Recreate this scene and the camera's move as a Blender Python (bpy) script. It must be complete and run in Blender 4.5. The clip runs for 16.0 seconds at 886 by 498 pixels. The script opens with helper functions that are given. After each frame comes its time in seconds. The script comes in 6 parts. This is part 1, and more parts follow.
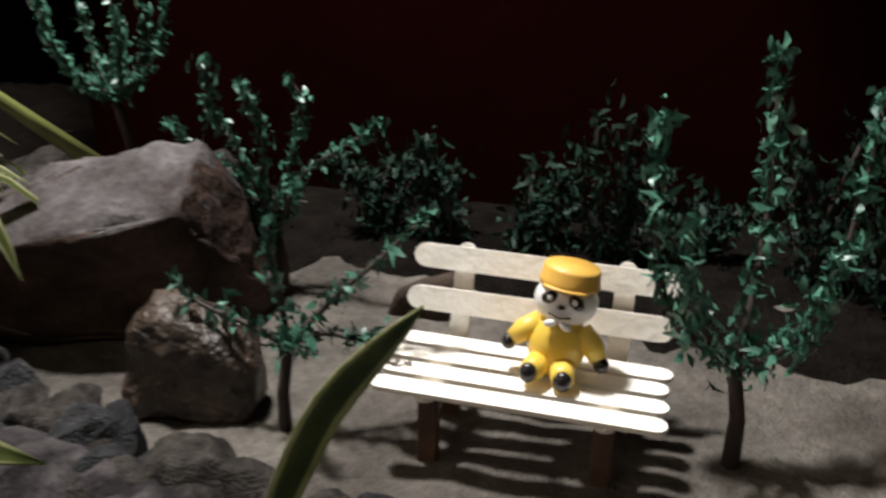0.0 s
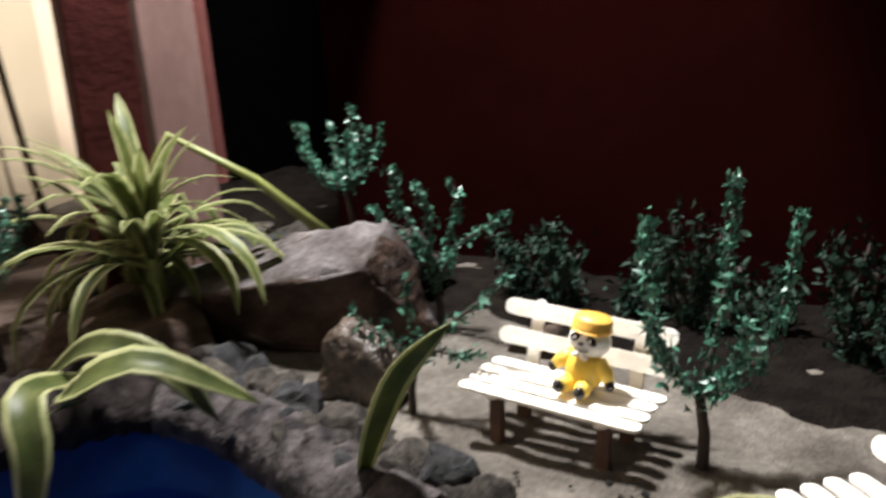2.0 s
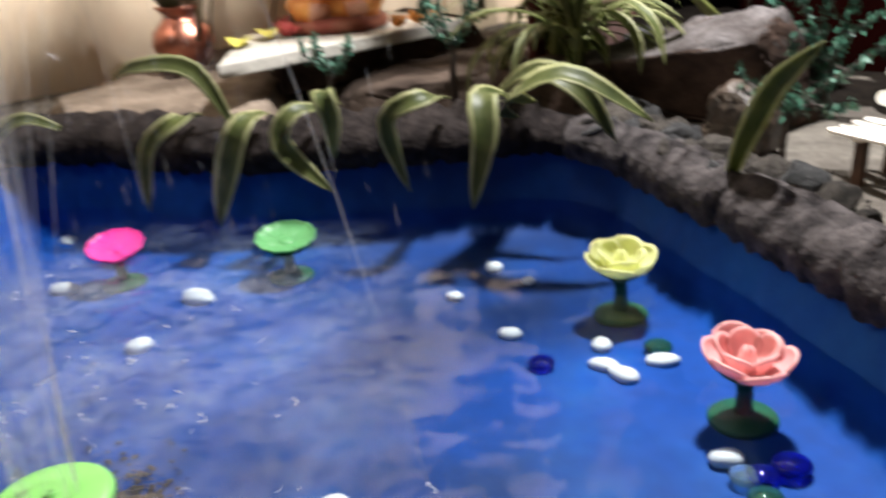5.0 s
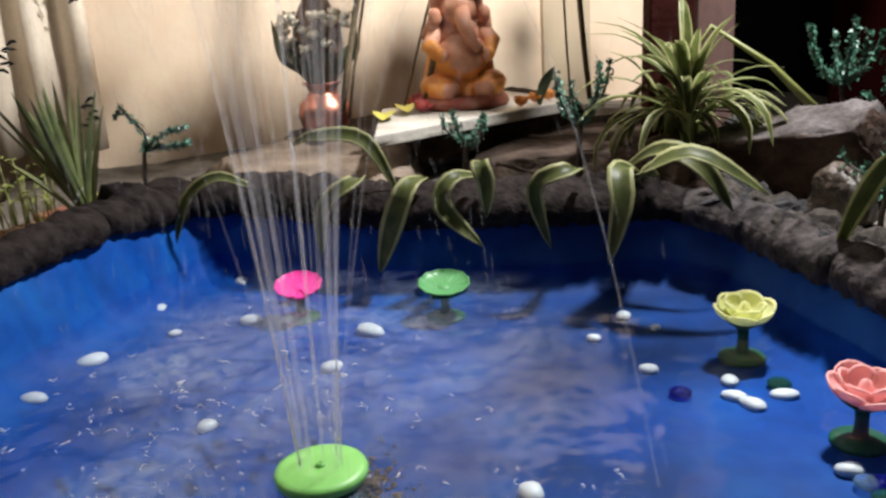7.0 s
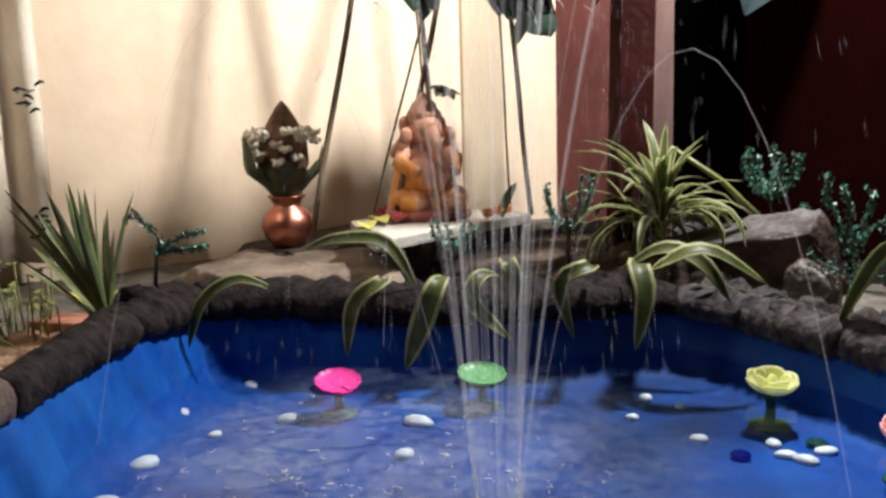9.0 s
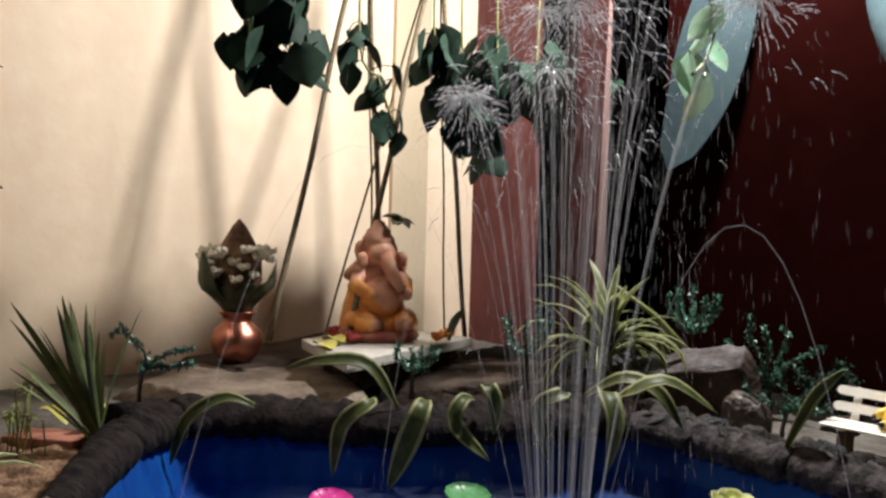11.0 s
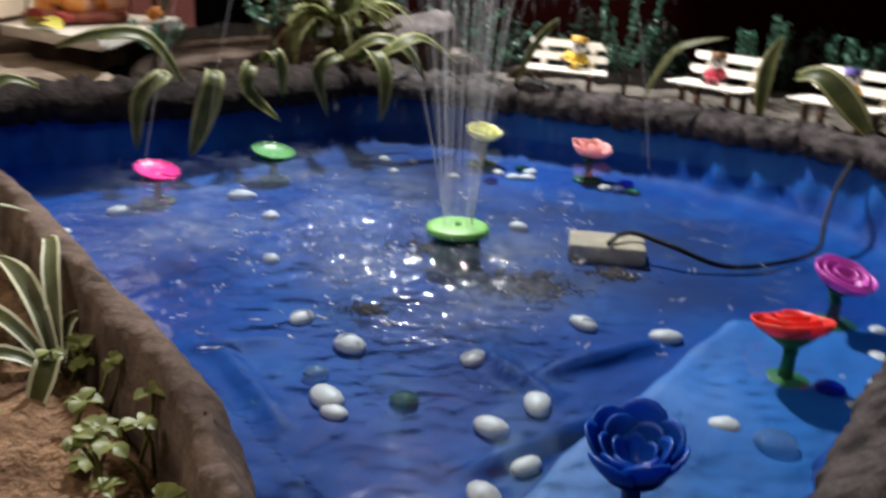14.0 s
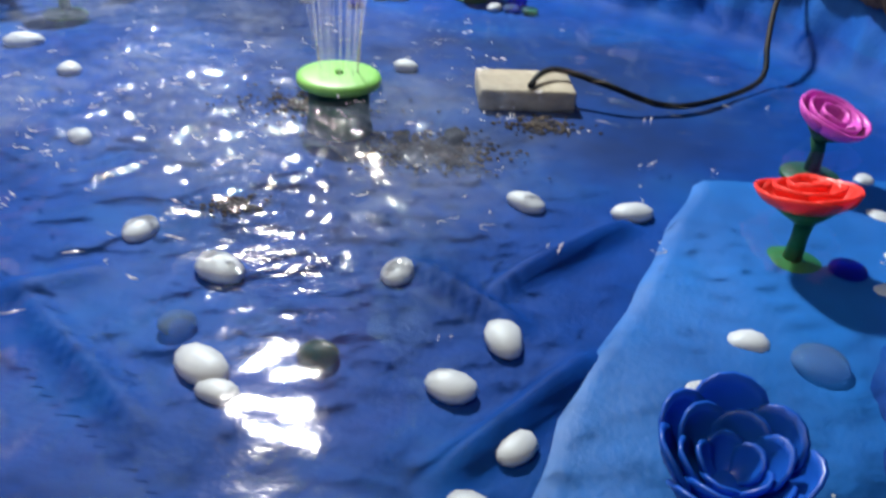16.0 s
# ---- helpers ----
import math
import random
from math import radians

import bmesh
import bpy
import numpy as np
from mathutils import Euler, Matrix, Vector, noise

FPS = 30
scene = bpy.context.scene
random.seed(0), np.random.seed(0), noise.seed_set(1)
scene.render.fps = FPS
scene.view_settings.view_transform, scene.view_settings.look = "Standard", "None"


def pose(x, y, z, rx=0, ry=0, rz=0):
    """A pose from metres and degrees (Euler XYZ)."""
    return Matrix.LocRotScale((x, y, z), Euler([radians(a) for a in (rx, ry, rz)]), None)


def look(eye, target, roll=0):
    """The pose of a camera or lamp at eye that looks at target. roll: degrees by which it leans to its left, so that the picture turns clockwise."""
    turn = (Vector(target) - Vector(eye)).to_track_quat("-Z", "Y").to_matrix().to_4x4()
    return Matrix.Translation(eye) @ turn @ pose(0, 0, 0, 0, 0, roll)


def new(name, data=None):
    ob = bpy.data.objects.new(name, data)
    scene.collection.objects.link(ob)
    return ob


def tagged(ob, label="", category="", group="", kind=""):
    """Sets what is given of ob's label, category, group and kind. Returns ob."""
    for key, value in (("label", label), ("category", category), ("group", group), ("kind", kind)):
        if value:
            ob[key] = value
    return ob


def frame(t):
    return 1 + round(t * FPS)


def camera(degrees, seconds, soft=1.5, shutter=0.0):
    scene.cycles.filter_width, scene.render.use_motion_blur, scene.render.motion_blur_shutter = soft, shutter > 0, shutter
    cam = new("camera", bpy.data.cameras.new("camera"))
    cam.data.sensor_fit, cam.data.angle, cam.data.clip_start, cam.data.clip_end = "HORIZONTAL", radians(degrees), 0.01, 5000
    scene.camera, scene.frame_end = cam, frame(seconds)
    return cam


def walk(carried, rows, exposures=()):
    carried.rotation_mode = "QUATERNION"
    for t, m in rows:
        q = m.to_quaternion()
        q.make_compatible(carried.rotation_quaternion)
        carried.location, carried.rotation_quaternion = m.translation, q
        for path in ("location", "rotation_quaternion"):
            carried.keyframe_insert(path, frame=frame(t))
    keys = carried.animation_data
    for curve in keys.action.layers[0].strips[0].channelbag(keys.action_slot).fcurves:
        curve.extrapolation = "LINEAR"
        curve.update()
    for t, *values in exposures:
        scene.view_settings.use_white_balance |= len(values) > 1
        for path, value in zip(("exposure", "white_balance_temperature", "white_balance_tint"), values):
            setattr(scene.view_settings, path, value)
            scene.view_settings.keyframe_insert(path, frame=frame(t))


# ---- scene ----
cam = camera(54.7, 16.0, soft=2.6, shutter=0.5)
PATH = [
    (0, (0.123, -0.267, 0.277), (-0.472, 1.488, -0.476), -1.4),
    (0.5, (0.123, -0.293, 0.304), (-0.581, 1.416, -0.461), -3.4),
    (1, (0.145, -0.312, 0.317), (-0.604, 1.407, -0.38), -3.8),
    (1.5, (0.207, -0.34, 0.323), (-0.645, 1.371, -0.266), -3.3),
    (2, (0.281, -0.382, 0.328), (-0.868, 1.154, -0.238), -3.9),
    (2.5, (0.324, -0.419, 0.318), (-0.972, 0.976, -0.294), -2.6),
    (3, (0.342, -0.43, 0.293), (-1.022, 0.838, -0.436), -0.8),
    (3.5, (0.343, -0.438, 0.255), (-0.979, 0.83, -0.549), 1.7),
    (4, (0.347, -0.439, 0.234), (-0.969, 0.788, -0.64), 1.3),
    (4.5, (0.361, -0.456, 0.248), (-1.117, 0.601, -0.586), -3.3),
    (5, (0.389, -0.498, 0.265), (-1.273, 0.334, -0.473), -4.8),
    (5.2, (0.406, -0.494, 0.26), (-1.329, 0.231, -0.422), -5.4),
    (7.3, (0.454, -0.641, 0.301), (-1.3, 0.125, -0.277), -3.6),
    (7.5, (0.454, -0.652, 0.303), (-1.28, 0.125, -0.32), -3.7),
    (8, (0.454, -0.699, 0.296), (-1.226, 0.155, -0.372), -2.7),
    (8.5, (0.434, -0.744, 0.286), (-1.242, 0.24, -0.184), -2.9),
    (9, (0.398, -0.831, 0.283), (-1.193, 0.341, -0.02), -1.7),
    (9.5, (0.374, -0.876, 0.288), (-1.153, 0.39, 0.032), -1.0),
    (10, (0.35, -0.925, 0.297), (-1.104, 0.439, 0.14), 0.5),
    (10.2, (0.349, -0.934, 0.306), (-1.092, 0.448, 0.187), 1.0),
    (12.3, (0.321, -1.115, 0.302), (-0.837, 0.515, 0.284), 4.0),
    (12.5, (0.3, -1.138, 0.298), (-0.791, 0.534, 0.172), 4.0),
    (13, (0.26, -1.172, 0.29), (-0.669, 0.569, -0.035), 4.2),
    (13.5, (0.209, -1.195, 0.281), (-0.487, 0.607, -0.239), 3.9),
    (14, (0.162, -1.201, 0.266), (-0.245, 0.636, -0.414), 2.3),
    (14.5, (0.11, -1.194, 0.285), (0.033, 0.634, -0.524), 1.9),
    (15, (0.095, -1.116, 0.284), (0.059, 0.696, -0.564), 2.8),
    (15.5, (0.091, -1.069, 0.255), (0.045, 0.697, -0.682), 3.4),
    (16, (0.089, -1.04, 0.231), (0.114, 0.664, -0.817), 3.9),
]
EXPOSURES = [(0.0, -0.48), (0.5, -0.36), (1.0, 0.02), (1.5, 0.3), (2.5, 0.5), (3.0, 0.5), (5.2, 0.6), (7.3, 0.2), (9.0, 0.2), (10.2, -0.02), (12.3, -0.6), (13.0, -0.12), (14.0, 0.38), (15.0, 0.50), (16.0, 0.72)]
walk(cam, [(t, look(eye, target, roll)) for t, eye, target, roll in PATH], EXPOSURES)

# ---- light: one bare bulb above the rocks, and the warm lamp of the room ----
world = bpy.data.worlds.new("world")
world.use_nodes = True
world.node_tree.nodes["Background"].inputs[0].default_value = (1.0, 0.93, 0.85, 1)
world.node_tree.nodes["Background"].inputs[1].default_value = 0.0
scene.world = world


bulb = bpy.data.lights.new("bulb", "POINT")
bulb.energy, bulb.color, bulb.shadow_soft_size = 76, (1.0, 0.99, 0.98), 0.040
bulb_ob = new("bulb", bulb)
bulb_ob.location = (-0.18, 0.11, 0.92)
room = bpy.data.lights.new("room_lamp", "AREA")
room.shape, room.size, room.energy, room.color = "DISK", 0.40, 3.7, (1.0, 0.86, 0.70)
room_ob = new("room_lamp", room)
room_ob.matrix_world = look((-0.45, -1.35, 1.25), (-0.5, -0.5, 0.1))


# ---- materials ----
def material(name, colour, rough=0.6, colour2=None, scale=40.0, metal=0.0, bump=0.0, bump_scale=120.0,
             fine=0.0, spec=0.5, detail=5.0, contrast=(0.35, 0.65), per_object=0.0, trans=0.0, coat=0.0, sheen=0.0, leafy=0.0):
    """A surface with a coarse colour change, a fine one, and a fine relief."""
    m = bpy.data.materials.new(name)
    m.use_nodes = True
    nt = m.node_tree
    b = nt.nodes["Principled BSDF"]
    b.inputs["Roughness"].default_value = rough
    b.inputs["Metallic"].default_value = metal
    b.inputs["Specular IOR Level"].default_value = spec
    b.inputs["Transmission Weight"].default_value = trans
    b.inputs["Coat Weight"].default_value = coat
    b.inputs["Sheen Weight"].default_value = sheen
    at = nt.nodes.new("ShaderNodeTexCoord").outputs["Object"]
    colour2 = colour2 or tuple(c * 0.72 for c in colour)

    def noise_at(size, det):
        n = nt.nodes.new("ShaderNodeTexNoise")
        n.inputs["Scale"].default_value, n.inputs["Detail"].default_value = size, det
        nt.links.new(at, n.inputs["Vector"])
        return n.outputs["Fac"]

    ramp = nt.nodes.new("ShaderNodeValToRGB")
    ramp.color_ramp.elements[0].position, ramp.color_ramp.elements[1].position = contrast
    ramp.color_ramp.elements[0].color, ramp.color_ramp.elements[1].color = (*colour2, 1), (*colour, 1)
    nt.links.new(noise_at(scale, detail), ramp.inputs[0])
    out = ramp.outputs[0]
    if fine > 0:
        mul = nt.nodes.new("ShaderNodeMix")
        mul.data_type, mul.blend_type = "RGBA", "OVERLAY"
        mul.inputs["Factor"].default_value = fine
        nt.links.new(out, mul.inputs["A"])
        nt.links.new(noise_at(scale * 9, 3.0), mul.inputs["B"])
        out = mul.outputs["Result"]
    if per_object > 0:
        info = nt.nodes.new("ShaderNodeObjectInfo")
        hsv = nt.nodes.new("ShaderNodeHueSaturation")
        mr = nt.nodes.new("ShaderNodeMapRange")
        mr.inputs["To Min"].default_value, mr.inputs["To Max"].default_value = 1 - per_object, 1 + per_object
        nt.links.new(info.outputs["Random"], mr.inputs["Value"])
        nt.links.new(mr.outputs[0], hsv.inputs["Value"])
        nt.links.new(out, hsv.inputs["Color"])
        out = hsv.outputs[0]
    nt.links.new(out, b.inputs["Base Color"])
    if leafy > 0:  # light shines through thin leaves
        through_leaf = nt.nodes.new("ShaderNodeBsdfTranslucent")
        both = nt.nodes.new("ShaderNodeMixShader")
        both.inputs[0].default_value = leafy
        nt.links.new(out, through_leaf.inputs["Color"])
        nt.links.new(b.outputs[0], both.inputs[1])
        nt.links.new(through_leaf.outputs[0], both.inputs[2])
        nt.links.new(both.outputs[0], nt.nodes["Material Output"].inputs["Surface"])
    if bump > 0:
        bn = nt.nodes.new("ShaderNodeBump")
        bn.inputs["Strength"].default_value, bn.inputs["Distance"].default_value = bump, 0.004
        nt.links.new(noise_at(bump_scale, 6.0), bn.inputs["Height"])
        nt.links.new(bn.outputs[0], b.inputs["Normal"])
    return m


def stained(m, colour, size, low, high, amount):
    """Lay patches of dust with soft, irregular edges over a material's colour."""
    nt = m.node_tree
    b = nt.nodes["Principled BSDF"]
    link = b.inputs["Base Color"].links[0]
    src = link.from_socket
    co = nt.nodes.new("ShaderNodeTexCoord").outputs["Object"]
    n = nt.nodes.new("ShaderNodeTexNoise")
    n.inputs["Scale"].default_value, n.inputs["Detail"].default_value, n.inputs["Roughness"].default_value = size, 8, 0.65
    nt.links.new(co, n.inputs["Vector"])
    r = nt.nodes.new("ShaderNodeMapRange")
    r.inputs["From Min"].default_value, r.inputs["From Max"].default_value, r.inputs["To Max"].default_value = low, high, amount
    nt.links.new(n.outputs["Fac"], r.inputs["Value"])
    mix = nt.nodes.new("ShaderNodeMix")
    mix.data_type = "RGBA"
    mix.inputs["B"].default_value = (*colour, 1)
    nt.links.new(r.outputs[0], mix.inputs["Factor"])
    nt.links.new(src, mix.inputs["A"])
    nt.links.new(mix.outputs["Result"], b.inputs["Base Color"])
    return m


CREAM = material("cream_paint", (0.76, 0.60, 0.44), 0.75, (0.70, 0.545, 0.39), 3.0, bump=0.15, bump_scale=60, fine=0.15)
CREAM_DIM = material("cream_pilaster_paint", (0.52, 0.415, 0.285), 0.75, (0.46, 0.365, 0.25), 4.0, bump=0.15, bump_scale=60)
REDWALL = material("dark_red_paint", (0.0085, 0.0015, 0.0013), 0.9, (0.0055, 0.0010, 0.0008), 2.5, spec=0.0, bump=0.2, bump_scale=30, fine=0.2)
REDBOARD = material("red_brown_board", (0.125, 0.046, 0.041), 0.7, (0.09, 0.032, 0.029), 6.0, spec=0.05, bump=0.15, bump_scale=50, fine=0.2)
PINKPOST = material("pinkish_post", (0.195, 0.120, 0.106), 0.7, (0.135, 0.080, 0.070), 8.0, spec=0.1, bump=0.03, fine=0.2)
MAROON = material("maroon_wood", (0.055, 0.014, 0.012), 0.7, (0.032, 0.008, 0.007), 14.0, spec=0.05, bump=0.2, fine=0.3)
# near-black colour stands in for the lack of light inside the opening
BLACKROOM = material("unlit_black", (0.0008, 0.0007, 0.0007), 0.9, spec=0.0)
# dark tone for the added, unseen walls and ceiling, so they bounce little light
DIM = material("dim_unseen_room", (0.12, 0.10, 0.085), 0.8, (0.10, 0.085, 0.07), 3.0, bump=0.1, bump_scale=60)
SAND = material("grey_sand", (0.162, 0.144, 0.124), 0.95, (0.074, 0.064, 0.055), 22.0, spec=0.15, bump=0.7, bump_scale=420, fine=0.5)
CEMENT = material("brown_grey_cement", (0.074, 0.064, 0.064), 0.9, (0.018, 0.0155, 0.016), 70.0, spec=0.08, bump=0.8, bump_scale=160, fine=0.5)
DARKCEMENT = material("dark_cement", (0.024, 0.019, 0.018), 0.9, (0.008, 0.006, 0.006), 70.0, spec=0.08, bump=0.8, bump_scale=160, fine=0.5)
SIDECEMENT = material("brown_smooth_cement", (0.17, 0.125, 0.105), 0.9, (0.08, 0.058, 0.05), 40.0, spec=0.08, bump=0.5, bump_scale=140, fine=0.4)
ROCK = material("brown_rock", (0.07, 0.047, 0.037), 0.85, (0.025, 0.016, 0.013), 26.0, spec=0.1, bump=0.9, bump_scale=110, fine=0.5, per_object=0.2)
SHELL_ROCK = material("pitted_brown_rock", (0.085, 0.058, 0.042), 0.36, (0.014, 0.009, 0.007), 60.0, spec=0.7, bump=1.0, bump_scale=180, fine=0.6)
GREYROCK = material("grey_pebble_rock", (0.030, 0.029, 0.031), 0.65, (0.007, 0.0068, 0.0075), 2.6, spec=0.3, bump=0.8, bump_scale=12, fine=0.25, per_object=0.5)
LEDGE = material("ledge_stone", (0.062, 0.045, 0.036), 0.9, (0.024, 0.017, 0.014), 18.0, spec=0.08, bump=0.8, bump_scale=90, fine=0.4)
PALELEDGE = material("pale_ledge_stone", (0.21, 0.165, 0.13), 0.9, (0.11, 0.084, 0.065), 18.0, spec=0.08, bump=0.6, bump_scale=90, fine=0.4)
SLABM = material("white_stone_slab", (0.52, 0.49, 0.44), 0.5, (0.38, 0.35, 0.31), 20.0, bump=0.2, fine=0.3)
SLAT = material("bleached_stick_wood", (0.93, 0.90, 0.84), 0.65, (0.84, 0.77, 0.67), 30.0, bump=0.2, bump_scale=200, fine=0.25, per_object=0.06)
LEGWOOD = material("dark_stick_wood", (0.12, 0.06, 0.035), 0.7, (0.06, 0.03, 0.02), 60.0, bump=0.3)
TARP = material("blue_tarp", (0.0012, 0.060, 0.295), 0.6, (0.0008, 0.037, 0.205), 9.0, spec=0.12, bump=0.12, bump_scale=300, fine=0.25, contrast=(0.3, 0.7))
stained(TARP, (0.014, 0.115, 0.31), 9.0, 0.50, 0.75, 0.5)
def silt_and_shade(m, colour, patches, amount):
    """Darken broad patches, silt or painted shade, thick in the middle and torn at the edge."""
    nt = m.node_tree
    b = nt.nodes["Principled BSDF"]
    out = b.inputs["Base Color"].links[0].from_socket
    co = nt.nodes.new("ShaderNodeTexCoord").outputs["Object"]
    n = nt.nodes.new("ShaderNodeTexNoise")
    n.inputs["Scale"].default_value, n.inputs["Detail"].default_value = 16, 8
    nt.links.new(co, n.inputs["Vector"])
    for centre, reach in patches:
        away = nt.nodes.new("ShaderNodeVectorMath")
        away.operation = "DISTANCE"
        away.inputs[1].default_value = centre
        nt.links.new(co, away.inputs[0])
        near = nt.nodes.new("ShaderNodeMapRange")
        near.interpolation_type = "SMOOTHSTEP"
        near.inputs["From Min"].default_value, near.inputs["From Max"].default_value, near.inputs["To Max"].default_value = reach, reach * 0.4, amount * 1.6
        nt.links.new(away.outputs["Value"], near.inputs["Value"])
        torn = nt.nodes.new("ShaderNodeMath")
        torn.operation, torn.use_clamp = "MULTIPLY", True
        nt.links.new(near.outputs[0], torn.inputs[0])
        nt.links.new(n.outputs["Fac"], torn.inputs[1])
        mix = nt.nodes.new("ShaderNodeMix")
        mix.data_type = "RGBA"
        mix.inputs["B"].default_value = (*colour, 1)
        nt.links.new(torn.outputs[0], mix.inputs["Factor"])
        nt.links.new(out, mix.inputs["A"])
        out = mix.outputs["Result"]
    nt.links.new(out, b.inputs["Base Color"])
    return m


# first patch is silt by the pump, second paints shade along the north-west rim
silt_and_shade(TARP, (0.012, 0.022, 0.060), [((0.15, -0.42, 0), 0.24), ((-0.16, -0.20, 0), 0.20)], 0.75)
stained(SAND, (0.05, 0.042, 0.035), 30.0, 0.58, 0.70, 0.6)
PEBBLE = material("white_pebble", (0.78, 0.75, 0.71), 0.45, (0.60, 0.57, 0.53), 60.0, bump=0.1, fine=0.3, per_object=0.1)
TREELEAF = material("green_foam_leaf", (0.085, 0.23, 0.155), 0.38, (0.014, 0.055, 0.038), 160.0, spec=0.45, fine=0.3, per_object=0.15)
TREESTEM = material("dark_twig", (0.045, 0.03, 0.025), 0.7, bump=0.3)
COPPER = material("copper", (0.60, 0.25, 0.17), 0.36, (0.36, 0.13, 0.09), 25.0, metal=1.0, bump=0.1)


# ---- mesh helpers ----
def finish(bm, smooth=True):
    bmesh.ops.recalc_face_normals(bm, faces=bm.faces)
    for f in bm.faces:
        f.smooth = smooth
    return bm


def part(name, bm, material, parent=None, label="", smooth=True):
    me = bpy.data.meshes.new(name)
    finish(bm, smooth)
    bm.to_mesh(me)
    bm.free()
    for m in material if isinstance(material, (list, tuple)) else [material]:
        me.materials.append(m)
    ob = new(name, me)
    if parent:
        ob.parent = parent
    if label:
        ob["label"] = label
    return ob


def thing(name, at, label, category, group="", rz=0.0, kind=""):
    ob = new(name)
    ob.empty_display_size = 0.02
    ob.matrix_world = pose(*at, 0, 0, rz)
    return tagged(ob, label, category, group, kind)


def box(bm, lo, hi, bevel=0.0, m=None):
    c, s = (Vector(lo) + Vector(hi)) / 2, Vector(hi) - Vector(lo)
    r = bmesh.ops.create_cube(bm, size=1.0, matrix=(m or Matrix()) @ Matrix.Translation(c) @ Matrix.Diagonal((*s, 1)))
    if bevel:
        es = list({e for v in r["verts"] for e in v.link_edges})
        bmesh.ops.bevel(bm, geom=es, offset=bevel, segments=2, affect="EDGES", profile=0.5)
    return r["verts"]


def tube(bm, pts, radii, seg=8, cap=True):
    """A round tube along points."""
    pts = [Vector(p) for p in pts]
    if not hasattr(radii, "__len__"):
        radii = [radii] * len(pts)
    rings, side = [], None
    for i, p in enumerate(pts):
        d = (pts[min(i + 1, len(pts) - 1)] - pts[max(i - 1, 0)]).normalized()
        side = (Vector((0.31, 0.95, 0.05)) if side is None else side)
        side = (side - d * side.dot(d)).normalized()
        up = d.cross(side)
        rings.append([bm.verts.new(p + radii[i] * (math.cos(a) * side + math.sin(a) * up)) for a in [2 * math.pi * k / seg for k in range(seg)]])
    for a, b in zip(rings, rings[1:]):
        for k in range(seg):
            bm.faces.new((a[k], a[(k + 1) % seg], b[(k + 1) % seg], b[k]))
    if cap:
        bm.faces.new(rings[0][::-1])
        bm.faces.new(rings[-1])


def lathe(bm, prof, seg=24, m=None, mat=0):
    """Revolve (radius, z) pairs about z."""
    m = m or Matrix()
    rings = [[bm.verts.new(m @ Vector((max(r, 1e-5) * math.cos(2 * math.pi * k / seg), max(r, 1e-5) * math.sin(2 * math.pi * k / seg), z))) for k in range(seg)] for r, z in prof]
    for a, b in zip(rings, rings[1:]):
        for k in range(seg):
            f = bm.faces.new((a[k], a[(k + 1) % seg], b[(k + 1) % seg], b[k]))
            f.material_index = mat
    return rings


def ball(bm, m, u=14, v=10, mat=0):
    r = bmesh.ops.create_uvsphere(bm, u_segments=u, v_segments=v, radius=1.0, matrix=m)
    for f in {f for w in r["verts"] for f in w.link_faces}:
        f.material_index = mat
    return r["verts"]


def stretch(at, s, rot=(0, 0, 0)):
    return pose(*at, *rot) @ Matrix.Diagonal((*s, 1))


def rock_mesh(size, seed, detail=3, rough=0.25, facets=7, sharp=0.75):
    """A lumpy stone: a ball cut by planes, then roughened."""
    rnd = random.Random(seed)
    bm = bmesh.new()
    bmesh.ops.create_icosphere(bm, subdivisions=detail, radius=1.0)
    planes = []
    for _ in range(facets):
        n = Vector((rnd.gauss(0, 1), rnd.gauss(0, 1), rnd.gauss(0, 1))).normalized()
        planes.append((n, rnd.uniform(0.5, 0.85)))
    off = Vector((seed * 3.7, seed * 1.3, seed * 2.1))
    for v in bm.verts:
        p = v.co.copy()
        for n, d in planes:
            k = p.dot(n) - d
            if k > 0:
                p -= n * k * sharp
        p *= 1 + rough * 0.5 * noise.noise(p * 1.6 + off) + rough * 0.25 * noise.noise(p * 5 + off)
        v.co = Vector((p.x * size[0], p.y * size[1], p.z * size[2]))
    return bm


def smooth_loop(pts, n, closed=True):
    """Catmull-Rom through points, evenly sampled."""
    pts = [Vector(p) for p in pts]
    m, out = len(pts), []
    spans = m if closed else m - 1
    for i in range(spans):
        g = (lambda k: pts[k % m]) if closed else (lambda k: pts[max(0, min(m - 1, k))])
        a, b, c, d = g(i - 1), g(i), g(i + 1), g(i + 2)
        for k in range(24):
            t = k / 24
            out.append(0.5 * (2 * b + (c - a) * t + (2 * a - 5 * b + 4 * c - d) * t * t + (3 * b - a - 3 * c + d) * t ** 3))
    if not closed:
        out.append(pts[-1])
    dist = [0.0]
    for a, b in zip(out, out[1:] + (out[:1] if closed else [])):
        dist.append(dist[-1] + (b - a).length)
    total, res, j = dist[-1], [], 0
    ring = out + ([out[0]] if closed else [])
    for k in range(n):
        s = total * k / (n if closed else n - 1)
        while j < len(ring) - 2 and dist[j + 1] < s:
            j += 1
        t = (s - dist[j]) / max(1e-9, dist[j + 1] - dist[j])
        res.append(ring[j].lerp(ring[j + 1], t))
    return res


